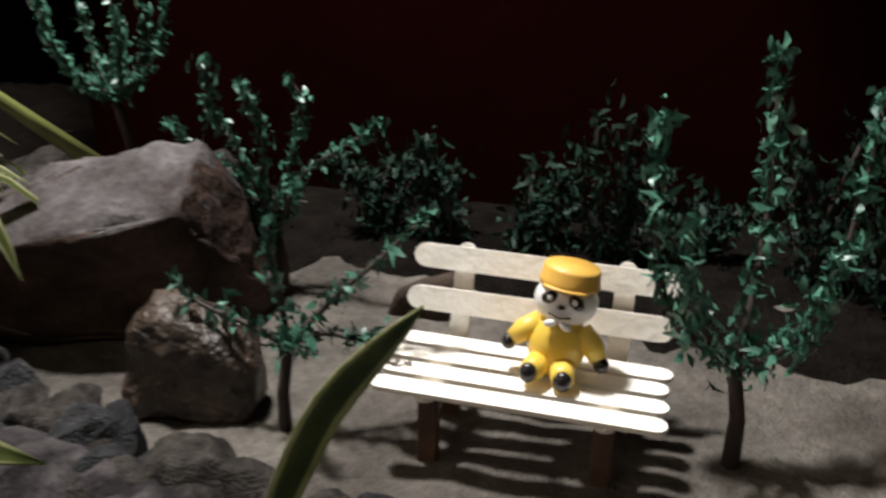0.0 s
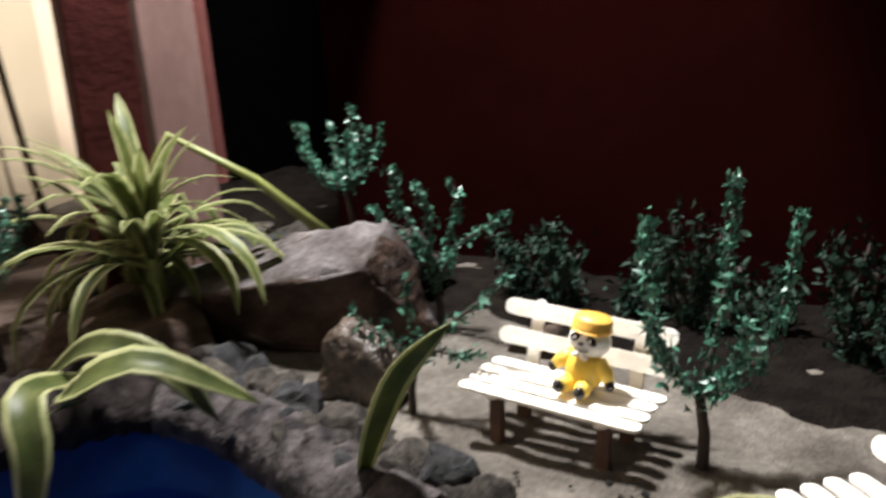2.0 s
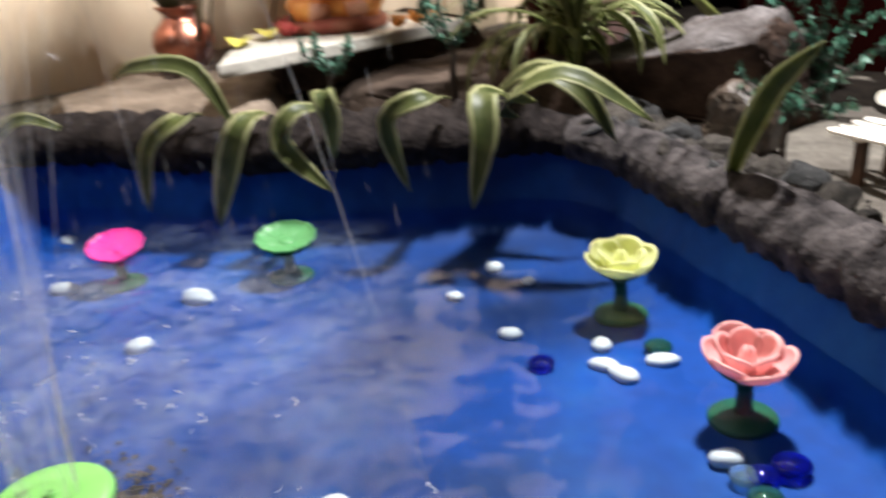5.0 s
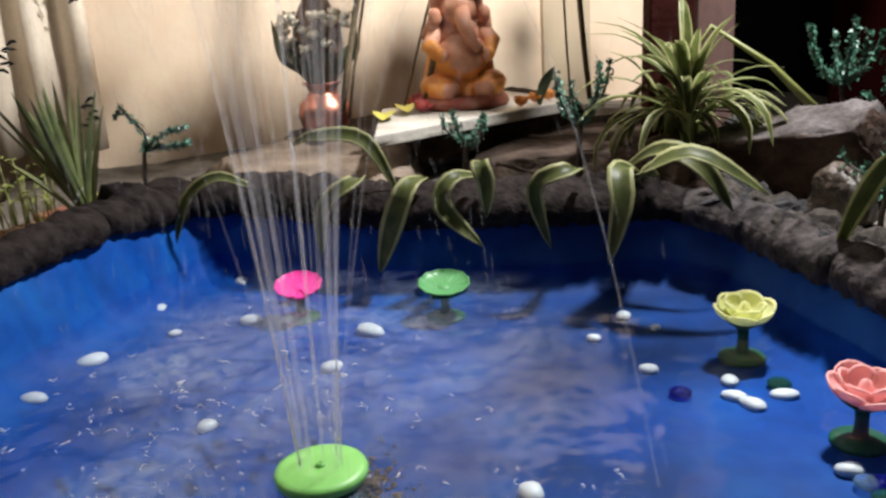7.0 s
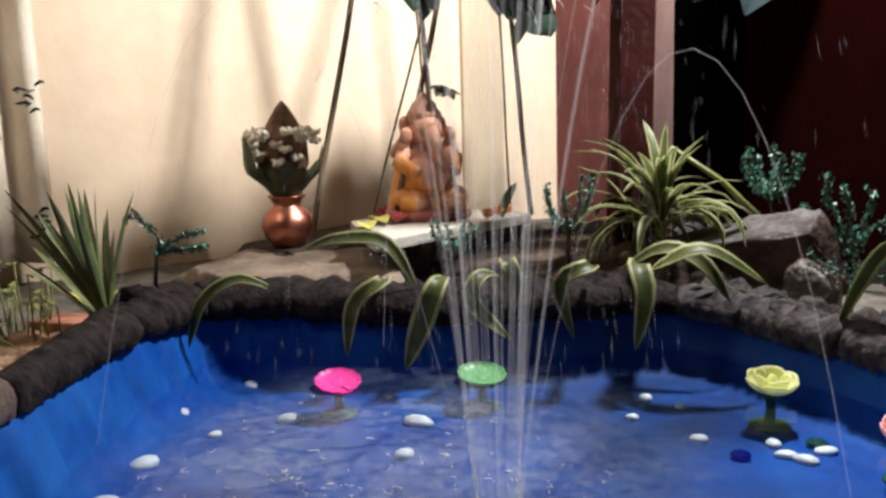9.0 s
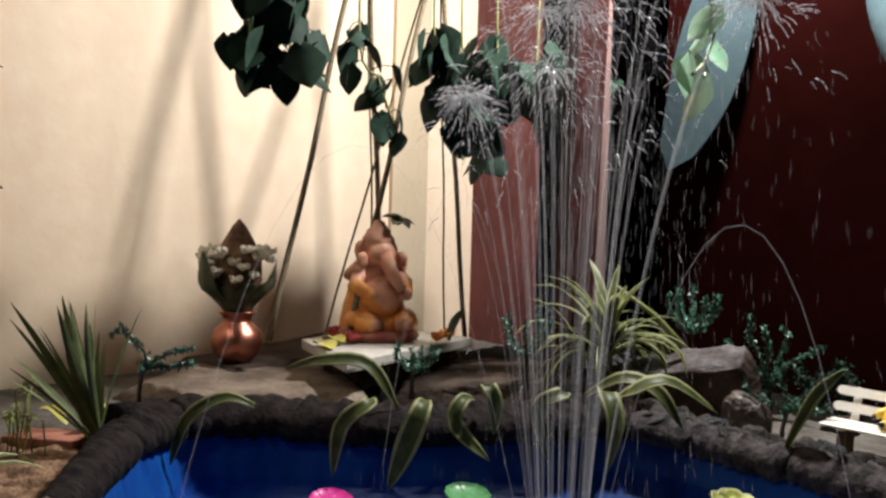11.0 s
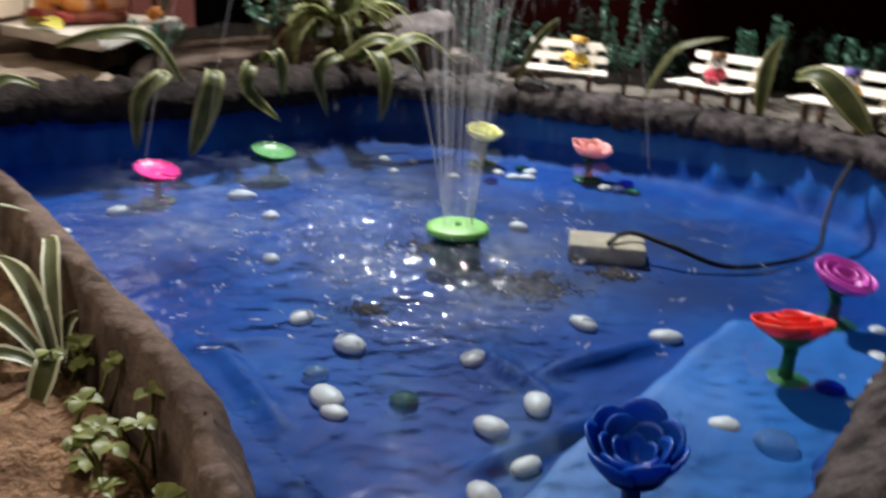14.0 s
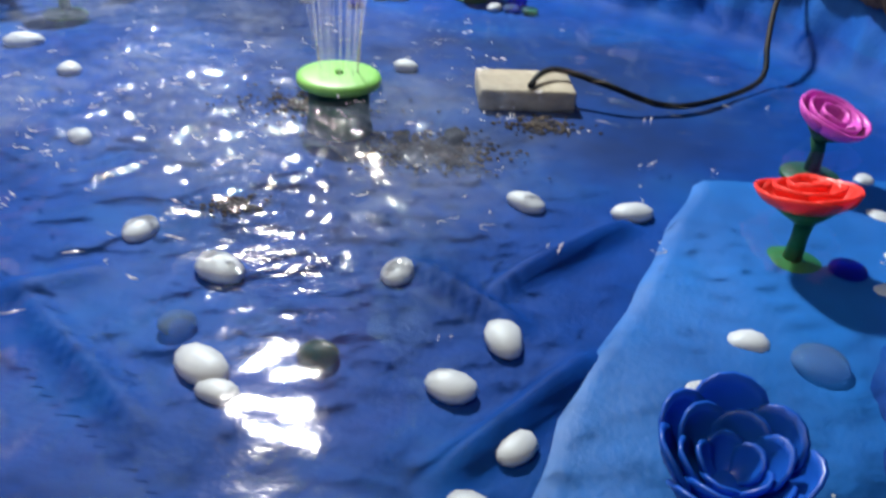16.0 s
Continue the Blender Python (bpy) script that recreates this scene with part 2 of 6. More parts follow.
# ---- the pond's plan ----
SHORE = [(-0.488, -0.498), (-0.45, -0.43), (-0.34, -0.345), (-0.243, -0.20), (-0.207, -0.115), (-0.157, -0.083), (-0.09, -0.088), (0.0, -0.108), (0.11, -0.131),
         (0.20, -0.158), (0.25, -0.19), (0.335, -0.25), (0.405, -0.335), (0.437, -0.43), (0.43, -0.50), (0.375, -0.62), (0.295, -0.79),
         (0.245, -0.91), (0.20, -1.01), (0.13, -1.045), (0.07, -1.0), (0.02, -0.935), (-0.075, -0.855), (-0.18, -0.768), (-0.29, -0.682),
         (-0.39, -0.60), (-0.46, -0.54)]
LOOP = smooth_loop([(x, y, 0) for x, y in SHORE], 420)
NLOOP = len(LOOP)


def outward(i):
    d = LOOP[(i + 2) % NLOOP] - LOOP[i - 2]
    return Vector((-d.y, d.x, 0)).normalized()




# height of the rim's inner foot, where the tarpaulin comes out from under it
FOOT = [(-0.488, -0.498, 0.070), (-0.34, -0.345, 0.066), (-0.207, -0.115, 0.066), (-0.09, -0.088, 0.058), (0.11, -0.131, 0.057), (0.25, -0.19, 0.060), (0.38, -0.29, 0.067),
        (0.437, -0.43, 0.060), (0.375, -0.62, 0.057), (0.245, -0.91, 0.057), (0.13, -1.045, 0.068), (0.02, -0.935, 0.080), (-0.18, -0.768, 0.087), (-0.39, -0.60, 0.086)]


def foot_heights():
    keys = sorted((min(range(NLOOP), key=lambda k: (LOOP[k] - Vector((x, y, 0))).length), z) for x, y, z in FOOT)
    out = []
    for i in range(NLOOP):
        after = next((k for k in keys if k[0] > i), (keys[0][0] + NLOOP, keys[0][1]))
        before = next((k for k in reversed(keys) if k[0] <= i), (keys[-1][0] - NLOOP, keys[-1][1]))
        t = (i - before[0]) / max(1, after[0] - before[0])
        t = t * t * (3 - 2 * t)
        out.append(before[1] + (after[1] - before[1]) * t)
    return out


FOOT_Z = foot_heights()


def steepness(i):
    """0 where the rim lies low, 1 beside the soil bed, where it stands high."""
    return min(1.0, max(0.0, (FOOT_Z[i % NLOOP] - 0.068) / 0.016))


def inside_depth(x, y):
    """Signed distance to the shore, positive inside the pond."""
    p = Vector((x, y, 0))
    i = min(range(0, NLOOP, 3), key=lambda k: (LOOP[k] - p).length_squared)
    return -(p - LOOP[i]).dot(outward(i))


LOOP_XY = np.array([(p.x, p.y) for p in LOOP])
LOOP_OUT = np.array([tuple(outward(i))[:2] for i in range(NLOOP)])


def depth_field(x0, y0, step, nx, ny):
    """inside_depth on a whole grid, as rows of y."""
    out = []
    for j in range(ny):
        p = np.stack([x0 + np.arange(nx) * step, np.full(nx, y0 + j * step)], 1)
        k = ((p[:, None, :] - LOOP_XY[None, :, :]) ** 2).sum(2).argmin(1)
        out.append(-((p - LOOP_XY[k]) * LOOP_OUT[k]).sum(1))
    return out


# ---- ground, liner, water, rim ----
def ground_height(x, y, d):
    """Sand and soil round the pond; the bed under the liner; d is the depth inside the shore."""
    z = 0.066 + 0.006 * noise.noise(Vector((x * 9, y * 9, 1.0))) + 0.0035 * noise.noise(Vector((x * 40, y * 40, 4.0)))
    if x < 0.35 and y > -0.1:
        z += 0.002
    # the plot of sand ends in a low bank towards the room behind the camera
    far = max(0.0, -d - 0.32)
    if y < -0.7 or x > 0.6:
        z -= min(0.066, far * 0.6)
    if d > -0.034:
        z = max(-0.03, min(z, 0.05 - 3.5 * max(0.0, d + 0.034)))
    return z


def build_ground():
    bm = bmesh.new()
    nx, ny, x0, y0, step = 150, 150, -0.95, -1.45, 0.0125
    grid = []
    for j in range(ny + 1):
        row = []
        for i in range(nx + 1):
            x, y = x0 + i * step, y0 + j * step
            row.append(bm.verts.new((x, y, ground_height(x, y, inside_depth(x, y)))))
        grid.append(row)
    for j in range(ny):
        for i in range(nx):
            bm.faces.new((grid[j][i], grid[j][i + 1], grid[j + 1][i + 1], grid[j + 1][i]))
    return tagged(part("ground", bm, SAND), "grey-beige sand and soil round the pond", "ground", kind="structure")


CREASES = [((0.075, -0.680), (0.135, -0.735), 0.009), ((0.115, -0.705), (0.20, -0.625), 0.010), ((0.09, -0.83), (0.165, -0.745), 0.011), ((-0.01, -0.81), (-0.10, -0.72), 0.006),
           ((0.05, -0.9), (0.12, -0.83), 0.003), ((-0.06, -0.70), (-0.13, -0.745), 0.005), ((0.3, -0.45), (0.38, -0.38), 0.004), ((0.2, -0.33), (0.3, -0.28), 0.003)]


def crease_height(p):
    h = 0.0
    for a, b, k in CREASES:
        a, b = Vector((*a, 0)), Vector((*b, 0))
        t = max(0, min(1, (p - a).dot(b - a) / (b - a).length_squared))
        q = (p - a - t * (b - a)).length
        h += k * math.exp(-(q / 0.0058) ** 2) * (1 - abs(2 * t - 1) ** 4)
    return h


def build_liner():
    """Blue tarpaulin: flat floor, pleated walls that climb under the rim."""
    bm = bmesh.new()
    # offset from the shore inwards, height
    steps = [(-0.017, 1.06), (-0.011, 1.05), (-0.007, 1.0), (-0.005, 0.93), (-0.002, 0.80), (0.001, 0.66), (0.005, 0.50), (0.008, 0.34), (0.013, 0.18), (0.021, 0.07), (0.040, 0.005), (0.075, -0.016)]
    rings = []
    for d, up in steps:
        ring = []
        for i in range(NLOOP):
            n = outward(i)
            s = i / NLOOP * 110
            tall = steepness(i)
            k = math.sin(min(1, max(0, up)) * math.pi) ** 0.7 if 0 < up < 1 else 0.0
            pleat = noise.noise(Vector((s, 3.1, 0))) * (0.006 + 0.005 * tall) + noise.noise(Vector((s * 2.6, 7.7, up * 2))) * (0.0014 + 0.001 * tall)
            pleat *= 1.5 if LOOP[i].x > 0.2 else 1.0
            p = LOOP[i] - n * (d - 0.007 * tall * up) + n * (pleat * k)
            ring.append(Vector((p.x, p.y, FOOT_Z[i] * up)))
        rings.append(ring)
    vs = [[bm.verts.new(p) for p in ring] for ring in rings]
    for a, b in zip(vs, vs[1:]):
        for i in range(NLOOP):
            j = (i + 1) % NLOOP
            bm.faces.new((a[i], a[j], b[j], b[i]))
    # the flat floor, just under the foot of the walls
    grid, step = {}, 0.005
    depth = depth_field(-0.56, -1.06, step, 206, 206)
    for i in range(206):
        for j in range(206):
            x, y = -0.56 + i * step, -1.06 + j * step
            d = float(depth[j][i])
            if d > 0.058:
                k = min(1.0, (d - 0.058) / 0.02)
                w = 0.0022 * noise.noise(Vector((x * 11, y * 11, 2))) + 0.0009 * noise.noise(Vector((x * 38, y * 38, 5)))
                grid[i, j] = bm.verts.new((x, y, 0.0012 - 0.0016 * (1 - k) + (w - 0.001 + crease_height(Vector((x, y, 0)))) * k))
    for (i, j) in list(grid):
        q = [grid.get(k) for k in ((i, j), (i + 1, j), (i + 1, j + 1), (i, j + 1))]
        if all(q):
            bm.faces.new(q)
    return tagged(part("pond_liner", bm, TARP), "blue plastic tarpaulin lining the miniature pond", "pond liner")


def build_rim():
    """A roll of brown-grey cement in lumpy lengths, with cracks between them."""
    rim = thing("cement_border", (0, 0, 0), "rough brown-grey cement edging round the pond", "border")
    # where the lengths meet, as points on the shore
    cuts = [(-0.488, -0.498), (-0.17, -0.11), (0.006, -0.11), (0.23, -0.175), (0.43, -0.40), (0.30, -0.78), (0.13, -1.045), (-0.06, -0.868), (-0.235, -0.725), (-0.40, -0.59)]
    idx = sorted(min(range(NLOOP), key=lambda k: (LOOP[k] - Vector((*c, 0))).length) for c in cuts)
    prof = [(0.0, 0.046), (-0.005, 0.055), (-0.006, 0.066), (-0.001, 0.078), (0.009, 0.087), (0.02, 0.090), (0.032, 0.088), (0.041, 0.08), (0.046, 0.07), (0.049, 0.055)]
    for a, b in zip(idx, idx[1:] + [idx[0] + NLOOP]):
        bm = bmesh.new()
        rows = []
        n = max(4, (b - a) * 3)
        for k in range(n + 1):
            u = a + (b - a) * k / n
            i = int(u) % NLOOP
            t = u - int(u)
            base = LOOP[i].lerp(LOOP[(i + 1) % NLOOP], t)
            nrm = outward(i).lerp(outward((i + 1) % NLOOP), t).normalized()
            # the length on the statue's side is broader
            mid = base
            broad = 1.55 if mid.y > -0.56 and mid.x < -0.2 else 1.0
            smooth_side = 0.0
            if mid.x < 0.12 and mid.y < -0.6:  # narrower and smoother beside the soil bed
                smooth_side = min(1.0, (-0.6 - mid.y) / 0.14)
                broad = 1.0 - 0.50 * smooth_side
            end = min(k, n - k)
            pinch = 1 - 0.30 * math.exp(-end / 1.3)
            row = []
            for o, z in prof:
                along = u / NLOOP * 2.9
                lump = noise.noise(Vector((base.x * 26, base.y * 26, z * 30))) * 0.0040 + noise.noise(Vector((base.x * 75, base.y * 75, z * 75))) * 0.0028
                ridge = noise.noise(Vector((along * 62 + 30 * (z - 0.07) + 25 * o, 3.0, o * 18)))
                lump += (abs(ridge) - 0.2) * 0.019 * (1 - 0.8 * smooth_side) + noise.noise(Vector((along * 150, o * 90, z * 90))) * 0.0018
                if o < 0.004:
                    lump *= 0.55
                off = (o * broad - 0.02) * pinch + 0.02
                foot = FOOT_Z[i]
                top = max(0.092, foot + 0.030) + (0.010 if broad > 1 else 0.0)
                zz = foot + (z - 0.046) / 0.044 * (top - foot) * (0.88 + 0.12 * pinch)
                if o > 0.035:
                    zz += (0.055 - zz) * (o - 0.035) / 0.014
                off += 0.008 * steepness(i)
                row.append(bm.verts.new(base + nrm * (off + (lump if o < 0.02 else -lump)) + Vector((0, 0, zz + lump * 0.8))))
            rows.append(row)
        for r, q in zip(rows, rows[1:]):
            for i in range(len(prof) - 1):
                bm.faces.new((r[i], r[i + 1], q[i + 1], q[i]))
        bm.faces.new(rows[0])
        bm.faces.new(rows[-1][::-1])
        half = LOOP[((a + b) // 2) % NLOOP]
        # darker cement on the shrine side, lighter brown along the soil bed
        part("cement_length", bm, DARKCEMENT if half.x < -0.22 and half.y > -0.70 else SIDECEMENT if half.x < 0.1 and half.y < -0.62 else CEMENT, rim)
    return rim


def water_material():
    m = bpy.data.materials.new("pond_water")
    m.use_nodes = True
    nt = m.node_tree
    nt.nodes.clear()
    out = nt.nodes.new("ShaderNodeOutputMaterial")
    mix = nt.nodes.new("ShaderNodeMixShader")
    clear = nt.nodes.new("ShaderNodeBsdfTransparent")
    clear.inputs[0].default_value = (0.88, 0.95, 1.0, 1)
    gloss = nt.nodes.new("ShaderNodeBsdfGlossy")
    gloss.inputs["Roughness"].default_value = 0.065
    fres = nt.nodes.new("ShaderNodeFresnel")
    fres.inputs[0].default_value = 1.33
    co = nt.nodes.new("ShaderNodeTexCoord")
    bump = nt.nodes.new("ShaderNodeBump")
    n = nt.nodes.new("ShaderNodeTexNoise")
    n.inputs["Scale"].default_value, n.inputs["Detail"].default_value = 95, 4
    bump.inputs["Distance"].default_value = 0.005
    # where the drops fall the water is rough and full of fine air bubbles
    stirred = nt.nodes.new("ShaderNodeMath")
    stirred.operation = "MAXIMUM"
    for k, (centre, reach) in enumerate((((-0.14, -0.48, 0.028), 0.27), ((0.02, -0.585, 0.028), 0.17))):
        away = nt.nodes.new("ShaderNodeVectorMath")
        away.operation = "DISTANCE"
        away.inputs[1].default_value = centre
        nt.links.new(co.outputs["Object"], away.inputs[0])
        near = nt.nodes.new("ShaderNodeMapRange")
        near.interpolation_type = "SMOOTHSTEP"
        near.inputs["From Min"].default_value, near.inputs["From Max"].default_value = reach, reach * 0.35
        nt.links.new(away.outputs["Value"], near.inputs["Value"])
        nt.links.new(near.outputs[0], stirred.inputs[k])
    strength = nt.nodes.new("ShaderNodeMapRange")
    strength.inputs["To Min"].default_value, strength.inputs["To Max"].default_value = 0.03, 0.40
    away = nt.nodes.new("ShaderNodeVectorMath")
    away.operation = "DISTANCE"
    away.inputs[1].default_value = (0.04, -0.65, 0.028)
    nt.links.new(co.outputs["Object"], away.inputs[0])
    near = nt.nodes.new("ShaderNodeMapRange")
    near.interpolation_type = "SMOOTHSTEP"
    near.inputs["From Min"].default_value, near.inputs["From Max"].default_value = 0.15, 0.05
    nt.links.new(away.outputs["Value"], near.inputs["Value"])
    lively = nt.nodes.new("ShaderNodeMath")
    lively.operation = "MAXIMUM"
    nt.links.new(stirred.outputs[0], lively.inputs[0])
    nt.links.new(near.outputs[0], lively.inputs[1])
    nt.links.new(lively.outputs[0], strength.inputs["Value"])
    nt.links.new(strength.outputs[0], bump.inputs["Strength"])
    froth = nt.nodes.new("ShaderNodeTexNoise")
    froth.inputs["Scale"].default_value, froth.inputs["Detail"].default_value, froth.inputs["Roughness"].default_value = 80, 10, 0.75
    nt.links.new(co.outputs["Object"], froth.inputs["Vector"])
    amount = nt.nodes.new("ShaderNodeMapRange")
    amount.inputs["From Min"].default_value, amount.inputs["From Max"].default_value, amount.inputs["To Max"].default_value = 0.30, 0.70, 0.80
    nt.links.new(froth.outputs["Fac"], amount.inputs["Value"])
    patches = nt.nodes.new("ShaderNodeTexNoise")
    patches.inputs["Scale"].default_value, patches.inputs["Detail"].default_value = 11, 4
    nt.links.new(co.outputs["Object"], patches.inputs["Vector"])
    patchy = nt.nodes.new("ShaderNodeMapRange")
    patchy.inputs["From Min"].default_value, patchy.inputs["From Max"].default_value, patchy.inputs["To Min"].default_value = 0.38, 0.64, 0.15
    nt.links.new(patches.outputs["Fac"], patchy.inputs["Value"])
    clouded = nt.nodes.new("ShaderNodeMath")
    clouded.operation = "MULTIPLY"
    nt.links.new(amount.outputs[0], clouded.inputs[0])
    nt.links.new(patchy.outputs[0], clouded.inputs[1])
    both = nt.nodes.new("ShaderNodeMath")
    both.operation = "MULTIPLY"
    nt.links.new(stirred.outputs[0], both.inputs[0])
    nt.links.new(clouded.outputs[0], both.inputs[1])
    air = nt.nodes.new("ShaderNodeBsdfDiffuse")
    air.inputs[0].default_value = (0.18, 0.225, 0.33, 1)
    aerated = nt.nodes.new("ShaderNodeMixShader")
    nt.links.new(both.outputs[0], aerated.inputs[0])
    nt.links.new(clear.outputs[0], aerated.inputs[1])
    nt.links.new(air.outputs[0], aerated.inputs[2])
    nt.links.new(co.outputs["Object"], n.inputs["Vector"])
    nt.links.new(n.outputs["Fac"], bump.inputs["Height"])
    for s in (gloss, fres):
        nt.links.new(bump.outputs[0], s.inputs["Normal"])
    nt.links.new(fres.outputs[0], mix.inputs[0])
    nt.links.new(aerated.outputs[0], mix.inputs[1])
    nt.links.new(gloss.outputs[0], mix.inputs[2])
    nt.links.new(mix.outputs[0], out.inputs[0])
    return m


WATER_Z = 0.028
SPLASH = [(-0.10, -0.50, 0.20), (0.02, -0.60, 0.12), (-0.2, -0.42, 0.12), (0.13, -0.52, 0.10)]


def stir(x, y):
    """How much the falling drops stir the water here, 0 to 1."""
    return min(1.0, sum(math.exp(-((x - a) ** 2 + (y - b) ** 2) / (2 * (0.45 * r) ** 2)) for a, b, r in SPLASH))


def build_water():
    bm = bmesh.new()
    step, x0, y0, nx, ny = 0.004, -0.56, -1.06, 258, 258
    rnd = random.Random(4)
    drops = [(rnd.gauss(-0.03, 0.16), rnd.gauss(-0.53, 0.13), rnd.uniform(0.7, 1.3)) for _ in range(26)]
    depth = depth_field(x0, y0, step, nx, ny)
    grid = {}
    for j in range(ny):
        for i in range(nx):
            if depth[j][i] < -0.017:
                continue
            x, y = x0 + i * step, y0 + j * step
            s = stir(x, y)
            near = math.exp(-((x + 0.03) ** 2 + (y + 0.62) ** 2) / (2 * 0.12 ** 2))  # rings run out from the fountain
            h = 0.0018 * (0.12 + 0.25 * max(0.0, min(1.0, (y + 0.62) / 0.2)) + s + 0.35 * near) * noise.noise(Vector((x * 48, y * 48, 0.3))) + 0.0016 * (0.06 + s + 0.85 * near) * noise.noise(Vector((x * 105, y * 105, 2.3)))
            for a, b, k in drops:
                r = math.hypot(x - a, y - b)
                if r < 0.09:
                    h += 0.0004 * k * math.cos(r * 420) * math.exp(-r * 30)
            grid[i, j] = bm.verts.new((x, y, WATER_Z + h))
    for (i, j), v in grid.items():
        q = [grid.get(k) for k in ((i, j), (i + 1, j), (i + 1, j + 1), (i, j + 1))]
        if all(q):
            bm.faces.new(q)
    return tagged(part("water", bm, water_material()), "clear rippled pond water over the blue liner", "water", kind="structure")


# ---- walls that close the place ----
def wall(name, lo, hi, mat, label):
    bm = bmesh.new()
    box(bm, lo, hi)
    return tagged(part(name, bm, mat, smooth=False), label, "wall", kind="structure")


FLOORM = material("room_floor", (0.22, 0.19, 0.16), 0.6, (0.15, 0.13, 0.11), 5.0, bump=0.1, fine=0.2)
wall("floor", (-3.0, -3.4, -0.14), (3.0, 2.2, -0.06), FLOORM, "dull brown room floor under the display")
wall("ceiling", (-3.0, -3.4, 2.45), (3.0, 2.2, 2.55), DIM, "added unseen ceiling, darkened to cut bounced light")
wall("wall_west", (-1.06, -3.4, -0.06), (-0.93, 0.455, 2.45), CREAM, "cream painted wall behind the shrine")
wall("wall_east", (2.9, -3.4, -0.06), (3.0, 2.2, 2.45), DIM, "added unseen room wall, darkened to cut bounced light")
wall("wall_south", (-3.0, -3.4, -0.06), (2.9, -3.3, 2.45), DIM, "added unseen room wall, darkened to cut bounced light")
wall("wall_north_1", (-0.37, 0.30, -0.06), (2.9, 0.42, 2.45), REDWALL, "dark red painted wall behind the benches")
wall("wall_north_2", (-1.06, 0.455, -0.06), (-0.755, 0.467, 2.45), REDBOARD, "maroon painted wall end beside the dark opening")
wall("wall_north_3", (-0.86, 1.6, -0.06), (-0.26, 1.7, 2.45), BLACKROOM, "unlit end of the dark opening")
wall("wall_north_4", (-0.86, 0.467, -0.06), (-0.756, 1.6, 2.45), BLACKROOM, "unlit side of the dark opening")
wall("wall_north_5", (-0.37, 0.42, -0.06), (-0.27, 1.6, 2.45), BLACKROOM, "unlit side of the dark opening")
bm = bmesh.new()
box(bm, (-0.0125, -0.026, -0.04), (0.0125, 0.026, 0.56), 0.002, pose(-0.350, 0.020, 0.10, 0, 2, -17))
tagged(part("maroon_plank", bm, MAROON, smooth=False), "dark maroon wooden plank standing behind the plants", "plank")
bm = bmesh.new()
box(bm, (-0.010, -0.058, -0.04), (0.010, 0.040, 0.56), 0.002, pose(-0.372, 0.106, 0.10, 0, 0, 24))
tagged(part("pink_plank", bm, PINKPOST, smooth=False), "dusty pink painted plank beside the maroon one", "plank")
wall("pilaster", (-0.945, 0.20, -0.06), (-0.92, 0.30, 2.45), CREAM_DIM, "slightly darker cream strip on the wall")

build_ground()

# added near-black strip for shade under the shrubs; soil bed beside the pond
SHADE_GROUND = material("shaded_ground", (0.009, 0.007, 0.0055), 0.95, (0.004, 0.003, 0.0026), 60.0, spec=0.05, bump=0.9, bump_scale=300, fine=0.4)
SOIL = material("brown_soil", (0.34, 0.215, 0.135), 0.95, (0.11, 0.064, 0.040), 55.0, spec=0.08, bump=1.0, bump_scale=260, fine=0.5)


def ground_sheet(name, mat, label, at, nu, nv):
    bm = bmesh.new()
    rows = [[bm.verts.new(at(i / nu, j / nv)) for j in range(nv + 1)] for i in range(nu + 1)]
    for a, b in zip(rows, rows[1:]):
        for j in range(nv):
            bm.faces.new((a[j], a[j + 1], b[j + 1], b[j]))
    return tagged(part(name, bm, mat), label, "soil", kind="structure")


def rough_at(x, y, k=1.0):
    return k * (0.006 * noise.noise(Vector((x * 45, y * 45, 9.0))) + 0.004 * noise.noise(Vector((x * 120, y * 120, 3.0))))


def shrub_shade(u, v):
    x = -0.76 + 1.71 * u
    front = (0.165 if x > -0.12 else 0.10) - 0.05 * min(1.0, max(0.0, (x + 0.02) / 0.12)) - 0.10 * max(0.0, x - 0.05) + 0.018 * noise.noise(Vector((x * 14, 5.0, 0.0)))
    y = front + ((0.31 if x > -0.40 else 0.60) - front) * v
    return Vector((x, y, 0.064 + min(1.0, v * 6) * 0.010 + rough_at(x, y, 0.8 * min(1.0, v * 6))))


def bed_soil(u, v):
    a, b = Vector((0.10, -1.07, 0)), Vector((-0.52, -0.60, 0))
    i = min(range(NLOOP), key=lambda k: (LOOP[k] - a.lerp(b, u)).length_squared)
    p = LOOP[i] + outward(i) * (0.024 + 0.17 * v)
    edge = min(1.0, v * 14, (1 - v) * 5)
    return Vector((p.x, p.y, 0.060 + 0.020 * edge + rough_at(p.x, p.y, edge)))


ground_sheet("soil_strip", SHADE_GROUND, "added near-black strip for the shade under the shrubs along the wall", shrub_shade, 150, 24)
ground_sheet("soil_bed", SOIL, "crumbly brown soil bed beside the pond rim", bed_soil, 110, 34)
liner = build_liner()
build_rim()
build_water()


